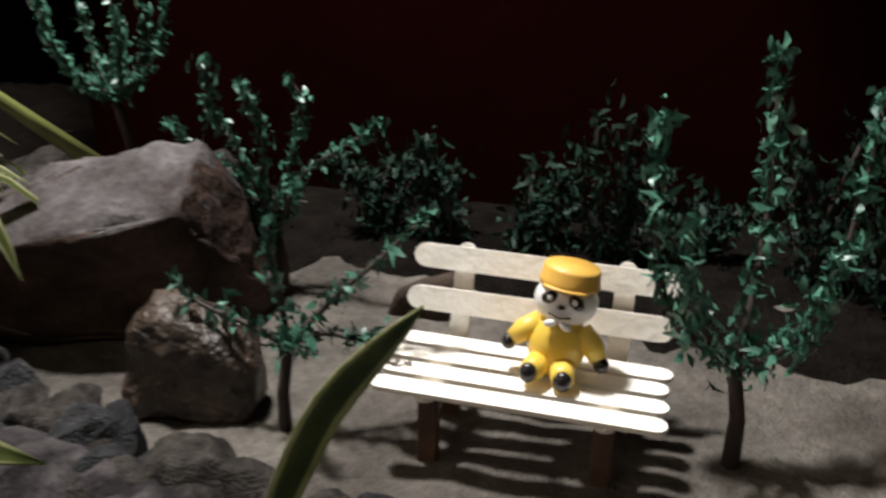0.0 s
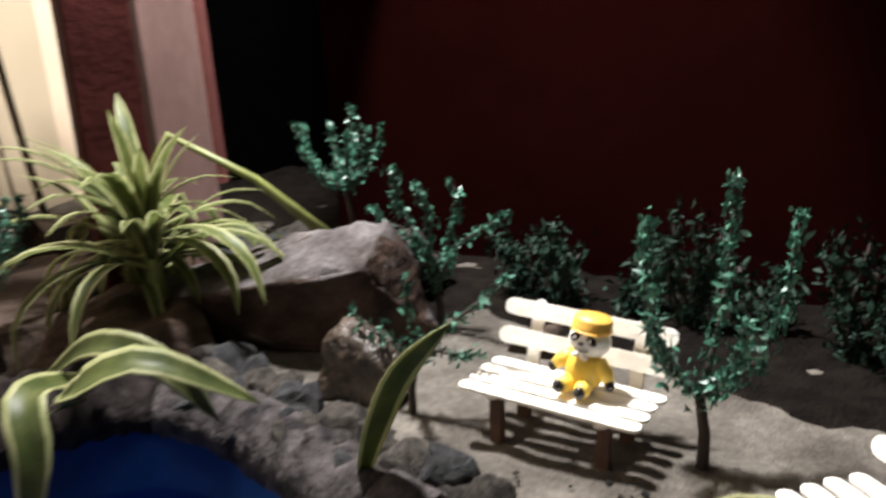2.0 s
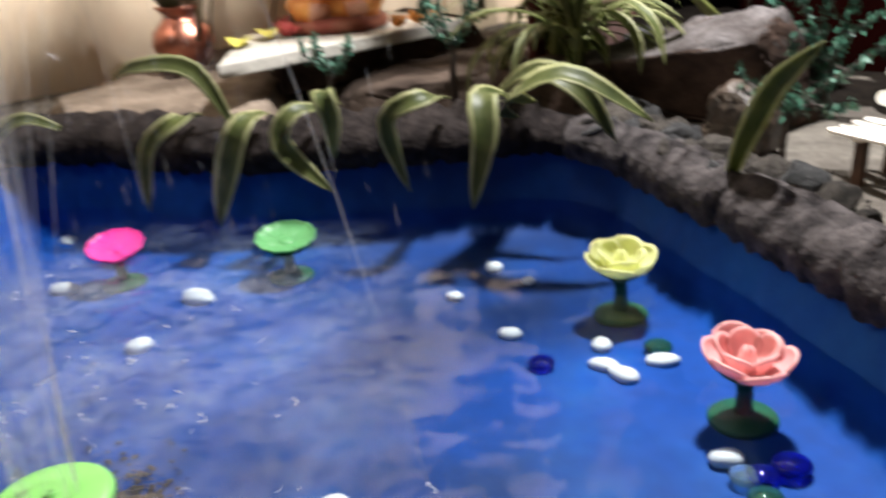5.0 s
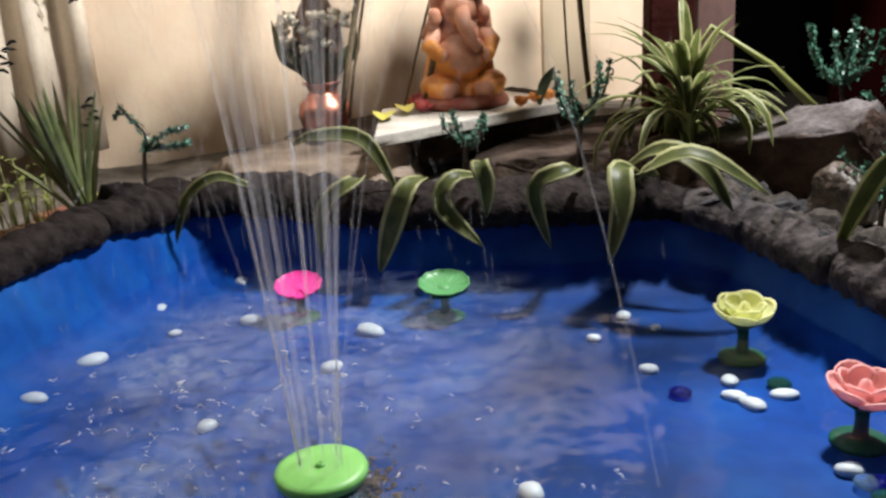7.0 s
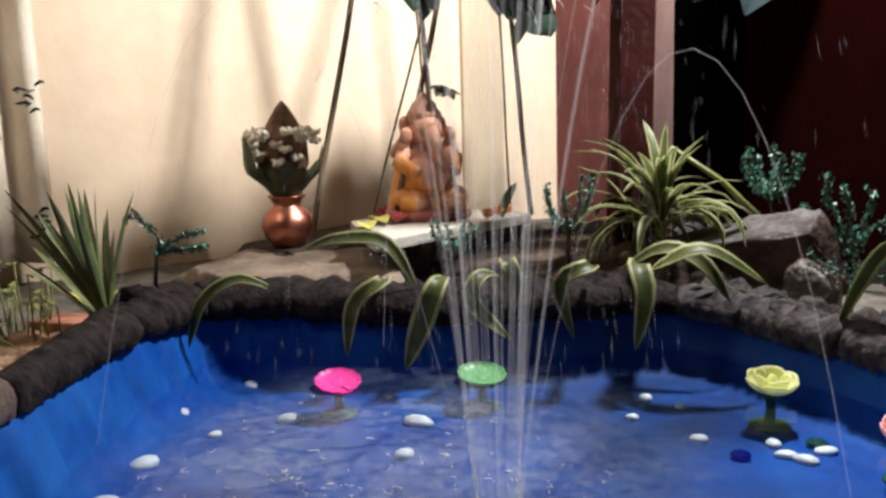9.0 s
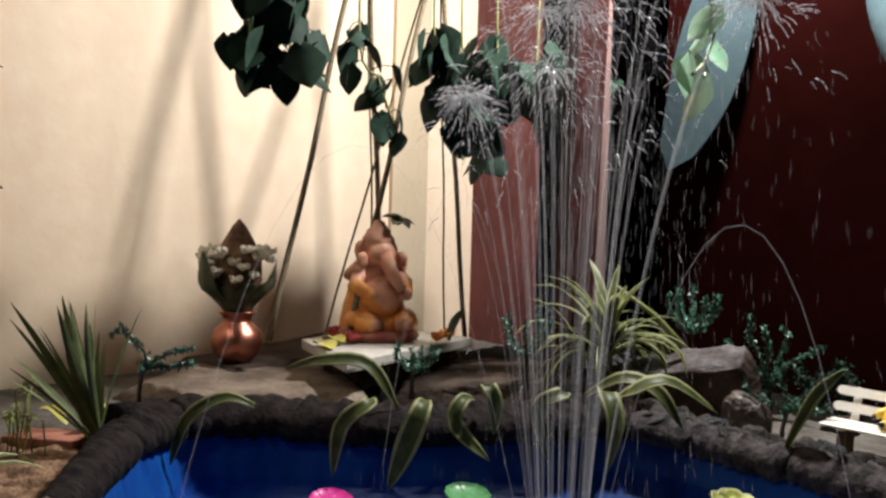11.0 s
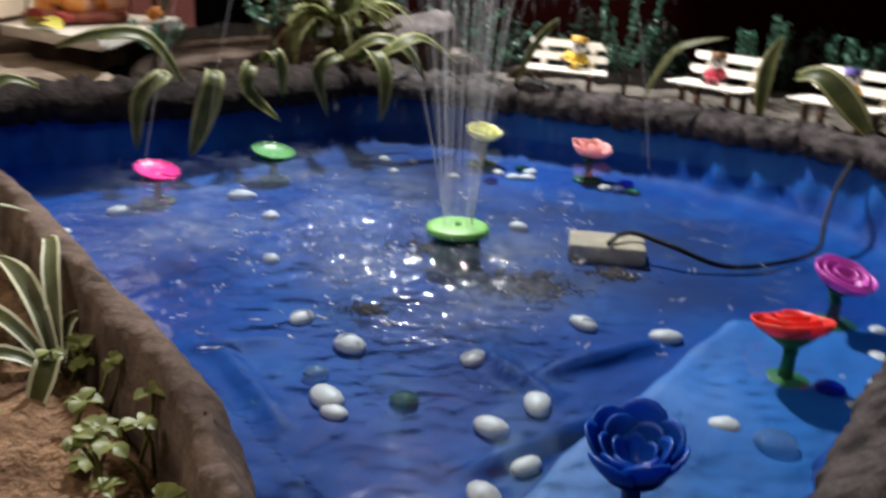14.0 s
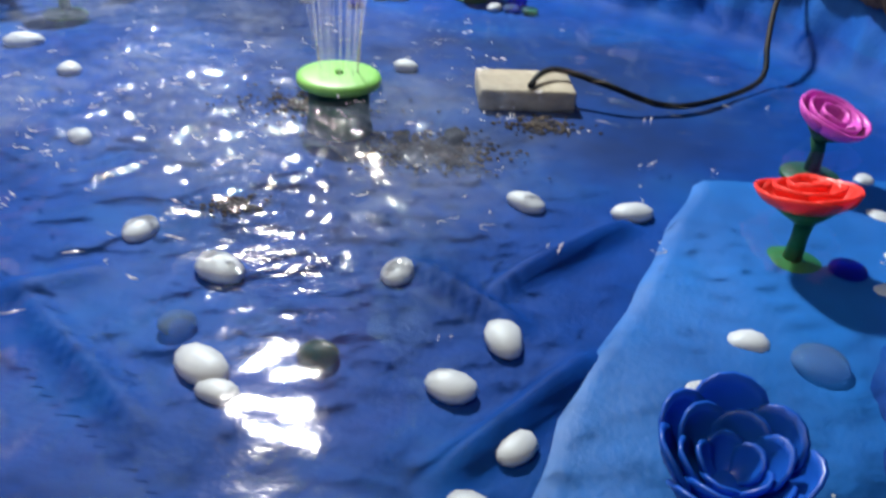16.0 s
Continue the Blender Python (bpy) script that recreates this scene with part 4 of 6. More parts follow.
# ---- leaves ----
LEAFGREEN = material("leaf_green", (0.105, 0.120, 0.036), 0.45, (0.056, 0.074, 0.020), 60.0, spec=0.3, fine=0.25, per_object=0.2, leafy=0.42)
LEAFEDGE = material("leaf_cream_margin", (0.38, 0.375, 0.20), 0.5, (0.25, 0.265, 0.11), 60.0, spec=0.3, fine=0.2, per_object=0.15, leafy=0.40)
PALMLEAF = material("palm_green", (0.12, 0.145, 0.05), 0.5, (0.06, 0.08, 0.025), 60.0, per_object=0.2)
FRESH = material("fresh_green", (0.30, 0.35, 0.10), 0.5, (0.16, 0.20, 0.05), 80.0, per_object=0.25, leafy=0.3)
POTHOS = material("dark_vine_leaf", (0.016, 0.036, 0.022), 0.7, (0.008, 0.020, 0.013), 50.0, spec=0.12, per_object=0.3)
PALELEAF = material("pale_green_leaf", (0.30, 0.46, 0.32), 0.4, (0.2, 0.36, 0.24), 50.0, per_object=0.1, leafy=0.3)
BLUELEAF = material("blue_grey_leaf", (0.12, 0.18, 0.20), 0.9, (0.09, 0.14, 0.16), 12.0, spec=0.05, fine=0.2, leafy=0.4)
TERRA = material("terracotta", (0.42, 0.17, 0.11), 0.8, (0.3, 0.11, 0.07), 40.0, bump=0.3, fine=0.3)
YELLEAF = material("yellow_green_leaf", (0.48, 0.42, 0.06), 0.5, (0.36, 0.34, 0.05), 40.0)
STALK = material("pale_stalk", (0.20, 0.22, 0.06), 0.5, (0.13, 0.14, 0.04), 60.0)


def blade(bm, pts, width, up=(0, 0, 1), n=14, fold=0.25, margin=True, base=0.35, point=0.9):
    """A long leaf along a curve: seven columns, the outer pairs in the second material."""
    line = smooth_loop(pts, n, closed=False)
    up = Vector(up)
    cols = (-1.0, -0.66, -0.3, 0.0, 0.3, 0.66, 1.0)
    rows = []
    for i, p in enumerate(line):
        t = i / (n - 1)
        d = (line[min(i + 1, n - 1)] - line[max(i - 1, 0)]).normalized()
        side = d.cross(up)
        side = side.normalized() if side.length > 1e-4 else Vector((1, 0, 0))
        nrm = side.cross(d)
        w = width / 2 * (base + (1 - base) * math.sin(min(1.0, t / 0.55) * math.pi / 2)) * (1 - max(0.0, (t - 0.5) / 0.5) ** 2 * point)
        if i == n - 1:
            w = width * 0.015
        rows.append([bm.verts.new(p + side * (c * w) + nrm * (abs(c) * w * fold)) for c in cols])
    for a, b in zip(rows, rows[1:]):
        for j in range(6):
            f = bm.faces.new((a[j], a[j + 1], b[j + 1], b[j]))
            f.material_index = 1 if margin and j in (0, 5) else 0


def lone_leaf(pts, width, up, label, name="striped_leaf"):
    bm = bmesh.new()
    blade(bm, pts, width, up)
    ob = part(name, bm, [LEAFGREEN, LEAFEDGE])
    ob.modifiers.new("thickness", "SOLIDIFY").thickness = 0.0006
    return tagged(ob, label, "leaf", "striped leaves over the rim")


UPN = (0.6, -0.5, 0.6)
DRAPED = "green leaf with cream margins hanging over the rim"
lone_leaf([(-0.425, -0.455, 0.112), (-0.441, -0.483, 0.122), (-0.463, -0.513, 0.098), (-0.465, -0.53, 0.052)], 0.016, UPN, DRAPED)
lone_leaf([(-0.37, -0.345, 0.112), (-0.335, -0.37, 0.119), (-0.350, -0.396, 0.095), (-0.352, -0.405, 0.042)], 0.019, UPN, DRAPED)
lone_leaf([(-0.32, -0.30, 0.116), (-0.298, -0.328, 0.114), (-0.304, -0.345, 0.072), (-0.318, -0.356, 0.026)], 0.026, UPN, DRAPED)
lone_leaf([(-0.44, -0.40, 0.145), (-0.40, -0.385, 0.158), (-0.365, -0.345, 0.153), (-0.338, -0.322, 0.100)], 0.017, UPN, DRAPED)
lone_leaf([(-0.285, -0.26, 0.118), (-0.272, -0.292, 0.122), (-0.271, -0.304, 0.097), (-0.244, -0.276, 0.058)], 0.019, UPN, DRAPED)
lone_leaf([(-0.275, -0.25, 0.122), (-0.252, -0.272, 0.138), (-0.243, -0.27, 0.116), (-0.243, -0.272, 0.086)], 0.018, UPN, DRAPED)
lone_leaf([(-0.235, -0.17, 0.118), (-0.197, -0.210, 0.131), (-0.213, -0.236, 0.114), (-0.204, -0.226, 0.057)], 0.018, UPN, DRAPED)
lone_leaf([(-0.205, -0.12, 0.112), (-0.165, -0.175, 0.133), (-0.143, -0.19, 0.105), (-0.142, -0.205, 0.054)], 0.023, UPN, DRAPED)
lone_leaf([(-0.20, -0.11, 0.11), (-0.148, -0.160, 0.132), (-0.113, -0.135, 0.148), (-0.074, -0.09, 0.112)], 0.022, (0.1, -0.5, 0.9), DRAPED)
lone_leaf([(-0.20, -0.125, 0.10), (-0.165, -0.16, 0.118), (-0.140, -0.150, 0.140), (-0.116, -0.128, 0.148)], 0.014, (0.1, -0.5, 0.9), DRAPED)
lone_leaf([(-0.004, -0.089, 0.080), (0.008, -0.090, 0.112), (0.026, -0.086, 0.150), (0.052, -0.075, 0.178)], 0.019, (0.95, -0.25, 0.3), "green leaf with cream margins standing up from a rim crack", "striped_leaf")
lone_leaf([(0.165, -0.121, 0.088), (0.182, -0.122, 0.128), (0.205, -0.127, 0.157), (0.255, -0.137, 0.172)], 0.009, (-0.3, -0.6, 0.7), "narrow arching striped leaf rising from the rim")
lone_leaf([(0.300, -0.155, 0.082), (0.299, -0.158, 0.115), (0.301, -0.160, 0.148), (0.310, -0.166, 0.180)], 0.022, (-0.6, -0.8, 0.1), "broad pale striped leaf standing by the rim")
lone_leaf([(0.325, -0.20, 0.14), (0.345, -0.225, 0.146), (0.37, -0.243, 0.124), (0.400, -0.265, 0.088)], 0.028, (-0.3, -0.8, 0.6), "broad cream-margined leaf lying over the rim")
lone_leaf([(0.43, -0.25, 0.10), (0.45, -0.272, 0.108), (0.47, -0.292, 0.10), (0.495, -0.315, 0.078)], 0.018, (-0.3, -0.8, 0.6), "striped leaf lying over the rim corner")
lone_leaf([(-0.22, -0.135, 0.115), (-0.175, -0.125, 0.142), (-0.14, -0.105, 0.128), (-0.118, -0.088, 0.088)], 0.020, (0.2, -0.6, 0.8), DRAPED)


def build_striped_plant(at, count, length, width, seed, label, spread=(15, 80), droop=0.7, height=0.03, mats=None, margin=True, name="striped_plant", category="plant"):
    """A tuft of arching strap leaves from a short stem."""
    plant = thing(name, at, label, category)
    rnd = random.Random(seed)
    bm = bmesh.new()
    tube(bm, [(0, 0, -0.012), (0.001, 0, height * 0.6), (0, 0.001, height)], [0.008, 0.007, 0.005], 8)
    part("stem", bm, STALK, plant)
    for k in range(count):
        a = 2.399963 * k + rnd.uniform(-0.3, 0.3)
        lean = math.radians(rnd.uniform(*spread))
        ln = length * rnd.uniform(0.75, 1.15)
        out, pts = Vector((math.cos(a), math.sin(a), 0)), []
        for i in range(5):
            t = i / 4
            th = lean + droop * t * t * (0.5 + lean)
            pts.append((pts[-1] if pts else Vector((0, 0, height * rnd.uniform(0.3, 1.0)))) + (out * math.sin(th) + Vector((0, 0, 1)) * math.cos(th)) * (ln / 4 if i else 0.0))
        bm = bmesh.new()
        blade(bm, pts, width * rnd.uniform(0.8, 1.15), (0.01, 0.01, 1), 10, margin=margin)
        part("leaf", bm, mats or [LEAFGREEN, LEAFEDGE], plant)
    return plant


build_striped_plant((-0.268, -0.015, 0.124), 54, 0.132, 0.013, 5, "bushy spider plant with cream-edged leaves on the rocks", (8, 85), 1.0, 0.045)
build_striped_plant((-0.31, -0.005, 0.128), 18, 0.11, 0.012, 6, "smaller spider plant with striped leaves on the rocks", (20, 95), 1.0, 0.03)
bm = bmesh.new()
tube(bm, [(-0.30, 0.0, 0.19), (-0.288, 0.03, 0.238), (-0.25, 0.08, 0.195), (-0.215, 0.13, 0.132)], [0.0035, 0.003, 0.0035, 0.006], 8)
tagged(part("drooping_stalk", bm, STALK), "thick pale green stalk bent down onto the stones", "stalk")
build_striped_plant((-0.452, -0.605, 0.075), 24, 0.145, 0.010, 12, "dark green palm-like plant with pointed leaves at the pond corner", (3, 36), 0.15, 0.02, [PALMLEAF, PALMLEAF], False, "palm_plant").rotation_euler = (radians(15), radians(-16), 0)
WHITESTRIPE = [LEAFGREEN, material("leaf_white_margin", (0.62, 0.64, 0.48), 0.5, (0.48, 0.50, 0.34), 60.0, spec=0.3, fine=0.2)]
LEAFBRIGHT = [material("bright_leaf_green", (0.20, 0.26, 0.07), 0.5, (0.12, 0.17, 0.04), 60.0, spec=0.3, fine=0.2, per_object=0.2, leafy=0.3), WHITESTRIPE[1]]
bed_plant = thing("striped_plant", (-0.072, -0.912, 0.078), "spider plant with white-margined leaves at the soil bed's edge", "plant")
for pts, w in (([(0, 0, 0), (-0.026, 0.022, 0.028), (-0.060, 0.050, 0.036), (-0.105, 0.085, 0.030)], 0.013), ([(0, 0, 0), (-0.030, 0.008, 0.022), (-0.065, 0.020, 0.026), (-0.10, 0.030, 0.010)], 0.011),
               ([(0, 0, 0.004), (0.004, -0.010, 0.018), (0.006, -0.022, 0.008), (0.004, -0.034, -0.012)], 0.015), ([(0, 0, 0), (-0.020, -0.012, 0.018), (-0.045, -0.024, 0.014), (-0.066, -0.034, -0.006)], 0.012),
               ([(0, 0, 0), (-0.012, 0.026, 0.020), (-0.010, 0.046, 0.018), (-0.002, 0.058, 0.006)], 0.009), ([(0, 0, 0), (-0.030, 0.040, 0.040), (-0.055, 0.075, 0.050), (-0.085, 0.10, 0.035)], 0.011)):
    bm = bmesh.new()
    blade(bm, [Vector(p) * 0.8 for p in pts], w * 0.8, (0.1, -0.3, 1), 12)
    part("leaf", bm, WHITESTRIPE, bed_plant)
build_striped_plant((-0.205, -0.90, 0.072), 16, 0.10, 0.013, 14, "spider plant with white-striped leaves in the soil bed", (25, 95), 0.9, 0.03, LEAFBRIGHT)
build_striped_plant((-0.315, -0.80, 0.072), 14, 0.10, 0.012, 15, "spider plant with pale striped leaves in the soil bed", (25, 95), 0.9, 0.03, LEAFBRIGHT)
build_striped_plant((0.475, -0.20, 0.072), 18, 0.10, 0.014, 17, "spider plant with cream-edged leaves by the pond corner", (15, 95), 0.9, 0.03)
build_striped_plant((0.535, -0.36, 0.072), 14, 0.09, 0.013, 18, "spider plant with cream-edged leaves behind the rim", (25, 100), 0.9, 0.03)


# ---- model trees with foam leaves ----
def scrap(bm, p, size, rnd):
    """One bent leaf scrap."""
    m = pose(*p, rnd.uniform(0, 360), rnd.uniform(0, 360), rnd.uniform(0, 360))
    a, b = size * rnd.uniform(0.7, 1.6), size * rnd.uniform(0.25, 0.6)
    v = [bm.verts.new(m @ Vector(q)) for q in ((-a, -b * 0.25, 0), (-a * 0.1, -b, a * 0.25), (a, -b * 0.2, -a * 0.1), (a * 0.95, b * 0.15, 0), (a * 0.1, b, a * 0.3), (-a * 0.9, b * 0.2, 0))]
    bm.faces.new((v[0], v[1], v[4], v[5]))
    bm.faces.new((v[1], v[2], v[3], v[4]))


def build_model_tree(at, limbs, seed, label, trunk=0.035, leaf=0.0033, per_limb=75, fat=0.0070, trunk_r=0.0032):
    """Twisted wire trunk; limbs given as lists of points from the fork; each limb clothed in leaf scraps."""
    tree = thing("model_tree", at, label, "tree", "model trees")
    rnd = random.Random(seed)
    bm = bmesh.new()
    fork = Vector((rnd.uniform(-0.004, 0.004), rnd.uniform(-0.004, 0.004), trunk))
    tube(bm, [(0, 0, -0.010), (0.001, 0, trunk * 0.5), tuple(fork)], [trunk_r * 1.25, trunk_r, trunk_r * 0.9], 8)
    part("trunk", bm, TREESTEM, tree, "dark reddish brown trunk")
    for limb in limbs:
        pts = [fork] + [fork + Vector(p) for p in limb]
        line = smooth_loop(pts, 12, closed=False)
        bm = bmesh.new()
        tube(bm, line, [0.0018 - 0.0001 * i for i in range(12)], 6)
        limb_ob = part("limb", bm, TREESTEM, tree)
        bm = bmesh.new()
        for _ in range(int(2.3 * per_limb * max(0.6, (pts[-1] - pts[0]).length / 0.07))):
            t = rnd.random() ** 0.85 * 0.96 + 0.04
            p = line[min(11, int(t * 11.99))]
            r = fat * (1.15 - 0.55 * t) * abs(rnd.gauss(0.55, 0.45))
            d = Vector((rnd.gauss(0, 1), rnd.gauss(0, 1), rnd.gauss(0, 1))).normalized()
            scrap(bm, p + d * r, leaf, rnd)
        part("leaves", bm, TREELEAF, limb_ob)
    return tree


def limbs_spread(n, seed, reach, rise, curl=0.5):
    rnd = random.Random(seed)
    out = []
    for k in range(n):
        a = 2 * math.pi * k / n + rnd.uniform(-0.35, 0.35)
        r, h = reach * rnd.uniform(0.7, 1.15), rise * rnd.uniform(0.75, 1.15)
        c, s = math.cos(a), math.sin(a)
        out.append([(c * r * 0.55, s * r * 0.55, h * 0.22), (c * r * 0.95, s * r * 0.95, h * 0.6), (c * r * (1.0 + 0.15 * curl), s * r * (1.0 + 0.15 * curl), h)])
    return out


MT = "model tree with blue-green foam leaves"
build_model_tree((-0.108, 0.128, 0.066), [[(-0.004, 0, 0.03), (-0.002, 0, 0.06), (-0.004, -0.012, 0.085)], [(0.02, 0, 0.035), (0.045, 0, 0.052), (0.064, 0.004, 0.064)], [(-0.02, 0, 0.03), (-0.045, 0, 0.045), (-0.06, 0, 0.06)],
                 [(-0.012, -0.01, 0.05), (-0.022, -0.015, 0.07), (-0.02, -0.02, 0.098)], [(0.01, 0.01, 0.045), (0.018, 0.012, 0.07), (0.012, 0.01, 0.085)]], 1, MT + " beside the large rock", 0.04, per_limb=50)
build_model_tree((-0.043, 0.006, 0.066), [[(-0.02, 0, 0.008), (-0.04, 0, 0.014), (-0.052, 0, 0.024)], [(0.015, 0.004, 0.006), (0.032, 0.006, 0.004), (0.044, 0.006, 0.010)], [(-0.004, 0.004, 0.02), (-0.008, 0.006, 0.035), (-0.008, 0.006, 0.05)], [(0.01, -0.012, 0.01), (0.02, -0.02, 0.012)], [(0.018, 0.012, 0.02), (0.034, 0.02, 0.034), (0.05, 0.03, 0.05)]],
                 2, "low model tree with thin black trunk beside the bench", 0.042, per_limb=40, trunk_r=0.0026)
build_model_tree((0.138, 0.035, 0.068), [[(-0.025, 0, 0.02), (-0.034, 0.006, 0.055), (-0.034, 0.01, 0.092)], [(0.004, 0.01, 0.03), (0.006, 0.024, 0.07), (0.004, 0.036, 0.112)], [(0.026, 0.01, 0.022), (0.036, 0.022, 0.055), (0.04, 0.028, 0.098)], [(-0.012, -0.012, 0.02), (-0.02, -0.016, 0.045), (-0.02, -0.015, 0.062)], [(0.016, -0.012, 0.018), (0.024, -0.016, 0.035), (0.028, -0.014, 0.052)]],
                 3, "model tree with upright leafy limbs between two benches", 0.042, per_limb=68, fat=0.008)
build_model_tree((-0.245, 0.185, 0.105), limbs_spread(7, 4, 0.048, 0.060), 4, MT + " on the stones", 0.062, per_limb=62)
build_model_tree((-0.325, -0.115, 0.098), limbs_spread(6, 5, 0.03, 0.055), 5, MT + " on the ledge stones", 0.05, per_limb=46, leaf=0.0031)
build_model_tree((-0.455, -0.19, 0.092), limbs_spread(6, 6, 0.03, 0.03), 6, "small model tree on the ledge before the slab", 0.028, per_limb=46, leaf=0.0031)
build_model_tree((0.315, 0.055, 0.066), limbs_spread(6, 7, 0.035, 0.07), 7, MT + " behind the second bench", 0.04, per_limb=80, fat=0.008)
build_model_tree((0.43, 0.05, 0.066), limbs_spread(6, 9, 0.035, 0.06), 9, MT + " behind the third bench", 0.035, per_limb=70, fat=0.008)
# the bare little tree at the left corner
build_model_tree((-0.50, -0.548, 0.10), [[(0.0, 0.004, 0.018), (-0.012, -0.01, 0.038), (-0.018, -0.016, 0.046), (-0.024, -0.022, 0.036)], [(0.008, 0.012, 0.012), (0.022, 0.03, 0.022), (0.03, 0.042, 0.024)], [(0.008, 0.012, 0.004), (0.022, 0.032, 0.006), (0.03, 0.044, 0.008)]],
                 8, "thin sparse model tree at the pond corner", 0.048, per_limb=60, fat=0.006, leaf=0.0032, trunk_r=0.0024)

# dark hedge along the red wall: small shrubs
SHRUBLEAF = material("dark_shrub_leaf", (0.017, 0.043, 0.028), 0.6, (0.005, 0.015, 0.010), 140.0, spec=0.2, per_object=0.25)


def build_shrub(at, r, h, seed):
    rnd = random.Random(seed)
    shrub = thing("shrub", at, "dark green foam shrub along the red wall", "shrub", "shrubs along the wall")
    for k in range(5):
        a = rnd.uniform(0, 6.28)
        tip = Vector((math.cos(a) * r * rnd.uniform(0.3, 0.9), math.sin(a) * r * rnd.uniform(0.3, 0.8), h * rnd.uniform(0.6, 1.05)))
        line = smooth_loop([(0, 0, -0.006), tuple(tip * 0.5 + Vector((rnd.uniform(-0.01, 0.01), 0, 0))), tuple(tip)], 8, closed=False)
        bm = bmesh.new()
        tube(bm, line, 0.0015, 5)
        twig = part("twig", bm, TREESTEM, shrub)
        bm = bmesh.new()
        for _ in range(190):
            t = rnd.random()
            p = line[int(t * 7.99)]
            d = Vector((rnd.gauss(0, 1), rnd.gauss(0, 1), rnd.gauss(0, 1))).normalized() * abs(rnd.gauss(0, 0.0085))
            q = p + d
            q.z = max(q.z, 0.002)
            scrap(bm, q, 0.0036, rnd)
        part("leaves", bm, SHRUBLEAF, twig)


rnd = random.Random(77)
for k in range(15):
    x = -0.09 + k * 0.052 + rnd.uniform(-0.01, 0.01)
    build_shrub((x, 0.225 - 0.11 * max(0, x - 0.02) + rnd.uniform(-0.02, 0.02), 0.066), 0.035, rnd.uniform(0.05, 0.10), 100 + k)


# ---- shrine: statue, pot, offerings ----
SKIN = material("painted_terracotta_pink", (0.72, 0.37, 0.25), 0.5, (0.55, 0.24, 0.14), 38.0, fine=0.3)
ROBE = material("painted_orange_robe", (0.80, 0.34, 0.075), 0.5, (0.62, 0.21, 0.045), 30.0, fine=0.3)
REDBASE = material("painted_red_plinth", (0.36, 0.13, 0.08), 0.6, (0.22, 0.04, 0.025), 30.0, fine=0.3)


def build_statue(at, rz):
    """A seated idol as one plain mesh: plinth, folded legs, belly, arms, heavy head, crown."""
    bm = bmesh.new()
    lathe(bm, [(0.001, 0.0), (0.060, 0.0), (0.064, 0.005), (0.062, 0.012), (0.055, 0.017), (0.001, 0.018)], 28, mat=2)
    ball(bm, stretch((0, 0.012, 0.045), (0.048, 0.042, 0.036)), 20, 14, mat=1)
    lathe(bm, [(0.054, 0.014), (0.053, 0.030), (0.047, 0.052), (0.041, 0.074), (0.036, 0.094), (0.029, 0.108), (0.012, 0.116), (0.001, 0.117)], 26, Matrix.Translation((0, 0.010, 0)) @ Matrix.Diagonal((1, 0.82, 1, 1)), mat=1)
    for s in (-1, 1):
        ball(bm, stretch((s * 0.033, -0.018, 0.031), (0.027, 0.020, 0.016), (0, 0, s * 25)), 16, 10, mat=1)
        tube(bm, [(s * 0.012, -0.036, 0.022), (s * 0.030, -0.040, 0.024), (s * 0.044, -0.026, 0.026)], [0.010, 0.012, 0.012], 12)
        tube(bm, [(s * 0.026, 0.0, 0.104), (s * 0.041, -0.010, 0.082), (s * 0.032, -0.034, 0.070)], [0.013, 0.0125, 0.009], 12)
        tube(bm, [(s * 0.024, 0.010, 0.104), (s * 0.038, 0.010, 0.096), (s * 0.034, -0.012, 0.112)], [0.012, 0.0115, 0.0090], 12)
        ball(bm, stretch((s * 0.032, -0.014, 0.119), (0.009, 0.008, 0.012)), 12, 8)
        ball(bm, stretch((s * 0.024, 0.004, 0.128), (0.012, 0.006, 0.019), (0, s * 12, s * 20)), 14, 10)
        ball(bm, stretch((s * 0.030, -0.038, 0.070), (0.009, 0.009, 0.010)), 10, 8)
    ball(bm, stretch((0, -0.012, 0.066), (0.036, 0.034, 0.032)), 20, 14)
    ball(bm, stretch((0, 0.002, 0.096), (0.032, 0.026, 0.024)), 18, 12)
    ball(bm, stretch((0, -0.006, 0.127), (0.024, 0.025, 0.023)), 18, 12)
    tube(bm, [(0, -0.024, 0.124), (0.002, -0.037, 0.108), (0.008, -0.043, 0.090), (0.016, -0.045, 0.078), (0.022, -0.043, 0.082)], [0.0115, 0.0100, 0.0085, 0.007, 0.006], 12)
    lathe(bm, [(0.024, 0.138), (0.0235, 0.146), (0.0245, 0.150), (0.018, 0.158), (0.0180, 0.162), (0.011, 0.169), (0.0075, 0.176), (0.001, 0.179)], 22)
    off = Vector((3.0, 1.0, 7.0))
    for v in bm.verts:  # soft modelling marks
        v.co += Vector((noise.noise(v.co * 60 + off), noise.noise(v.co * 60 + off * 2), noise.noise(v.co * 60 + off * 3))) * 0.0022
    for f in bm.faces:
        c = f.calc_center_median()
        if f.material_index == 0 and (c.z < 0.066 + 0.02 * noise.noise(c * 40) and c.y > -0.040 or abs(c.x) > 0.030 and c.z < 0.085):
            f.material_index = 1
    ob = part("statue", bm, [SKIN, ROBE, REDBASE])
    ob.matrix_world = pose(*at, 0, 0, rz)
    return tagged(ob, "seated pink and orange painted idol on a red plinth", "statue")


build_statue((-0.606, -0.118, 0.1405), 74)
DARKLEAF = material("dark_mango_leaf", (0.095, 0.115, 0.06), 0.5, (0.045, 0.06, 0.03), 50.0, per_object=0.25)
COCONUT = material("coconut_husk", (0.24, 0.135, 0.08), 0.9, (0.09, 0.045, 0.025), 60.0, bump=0.8, bump_scale=200)
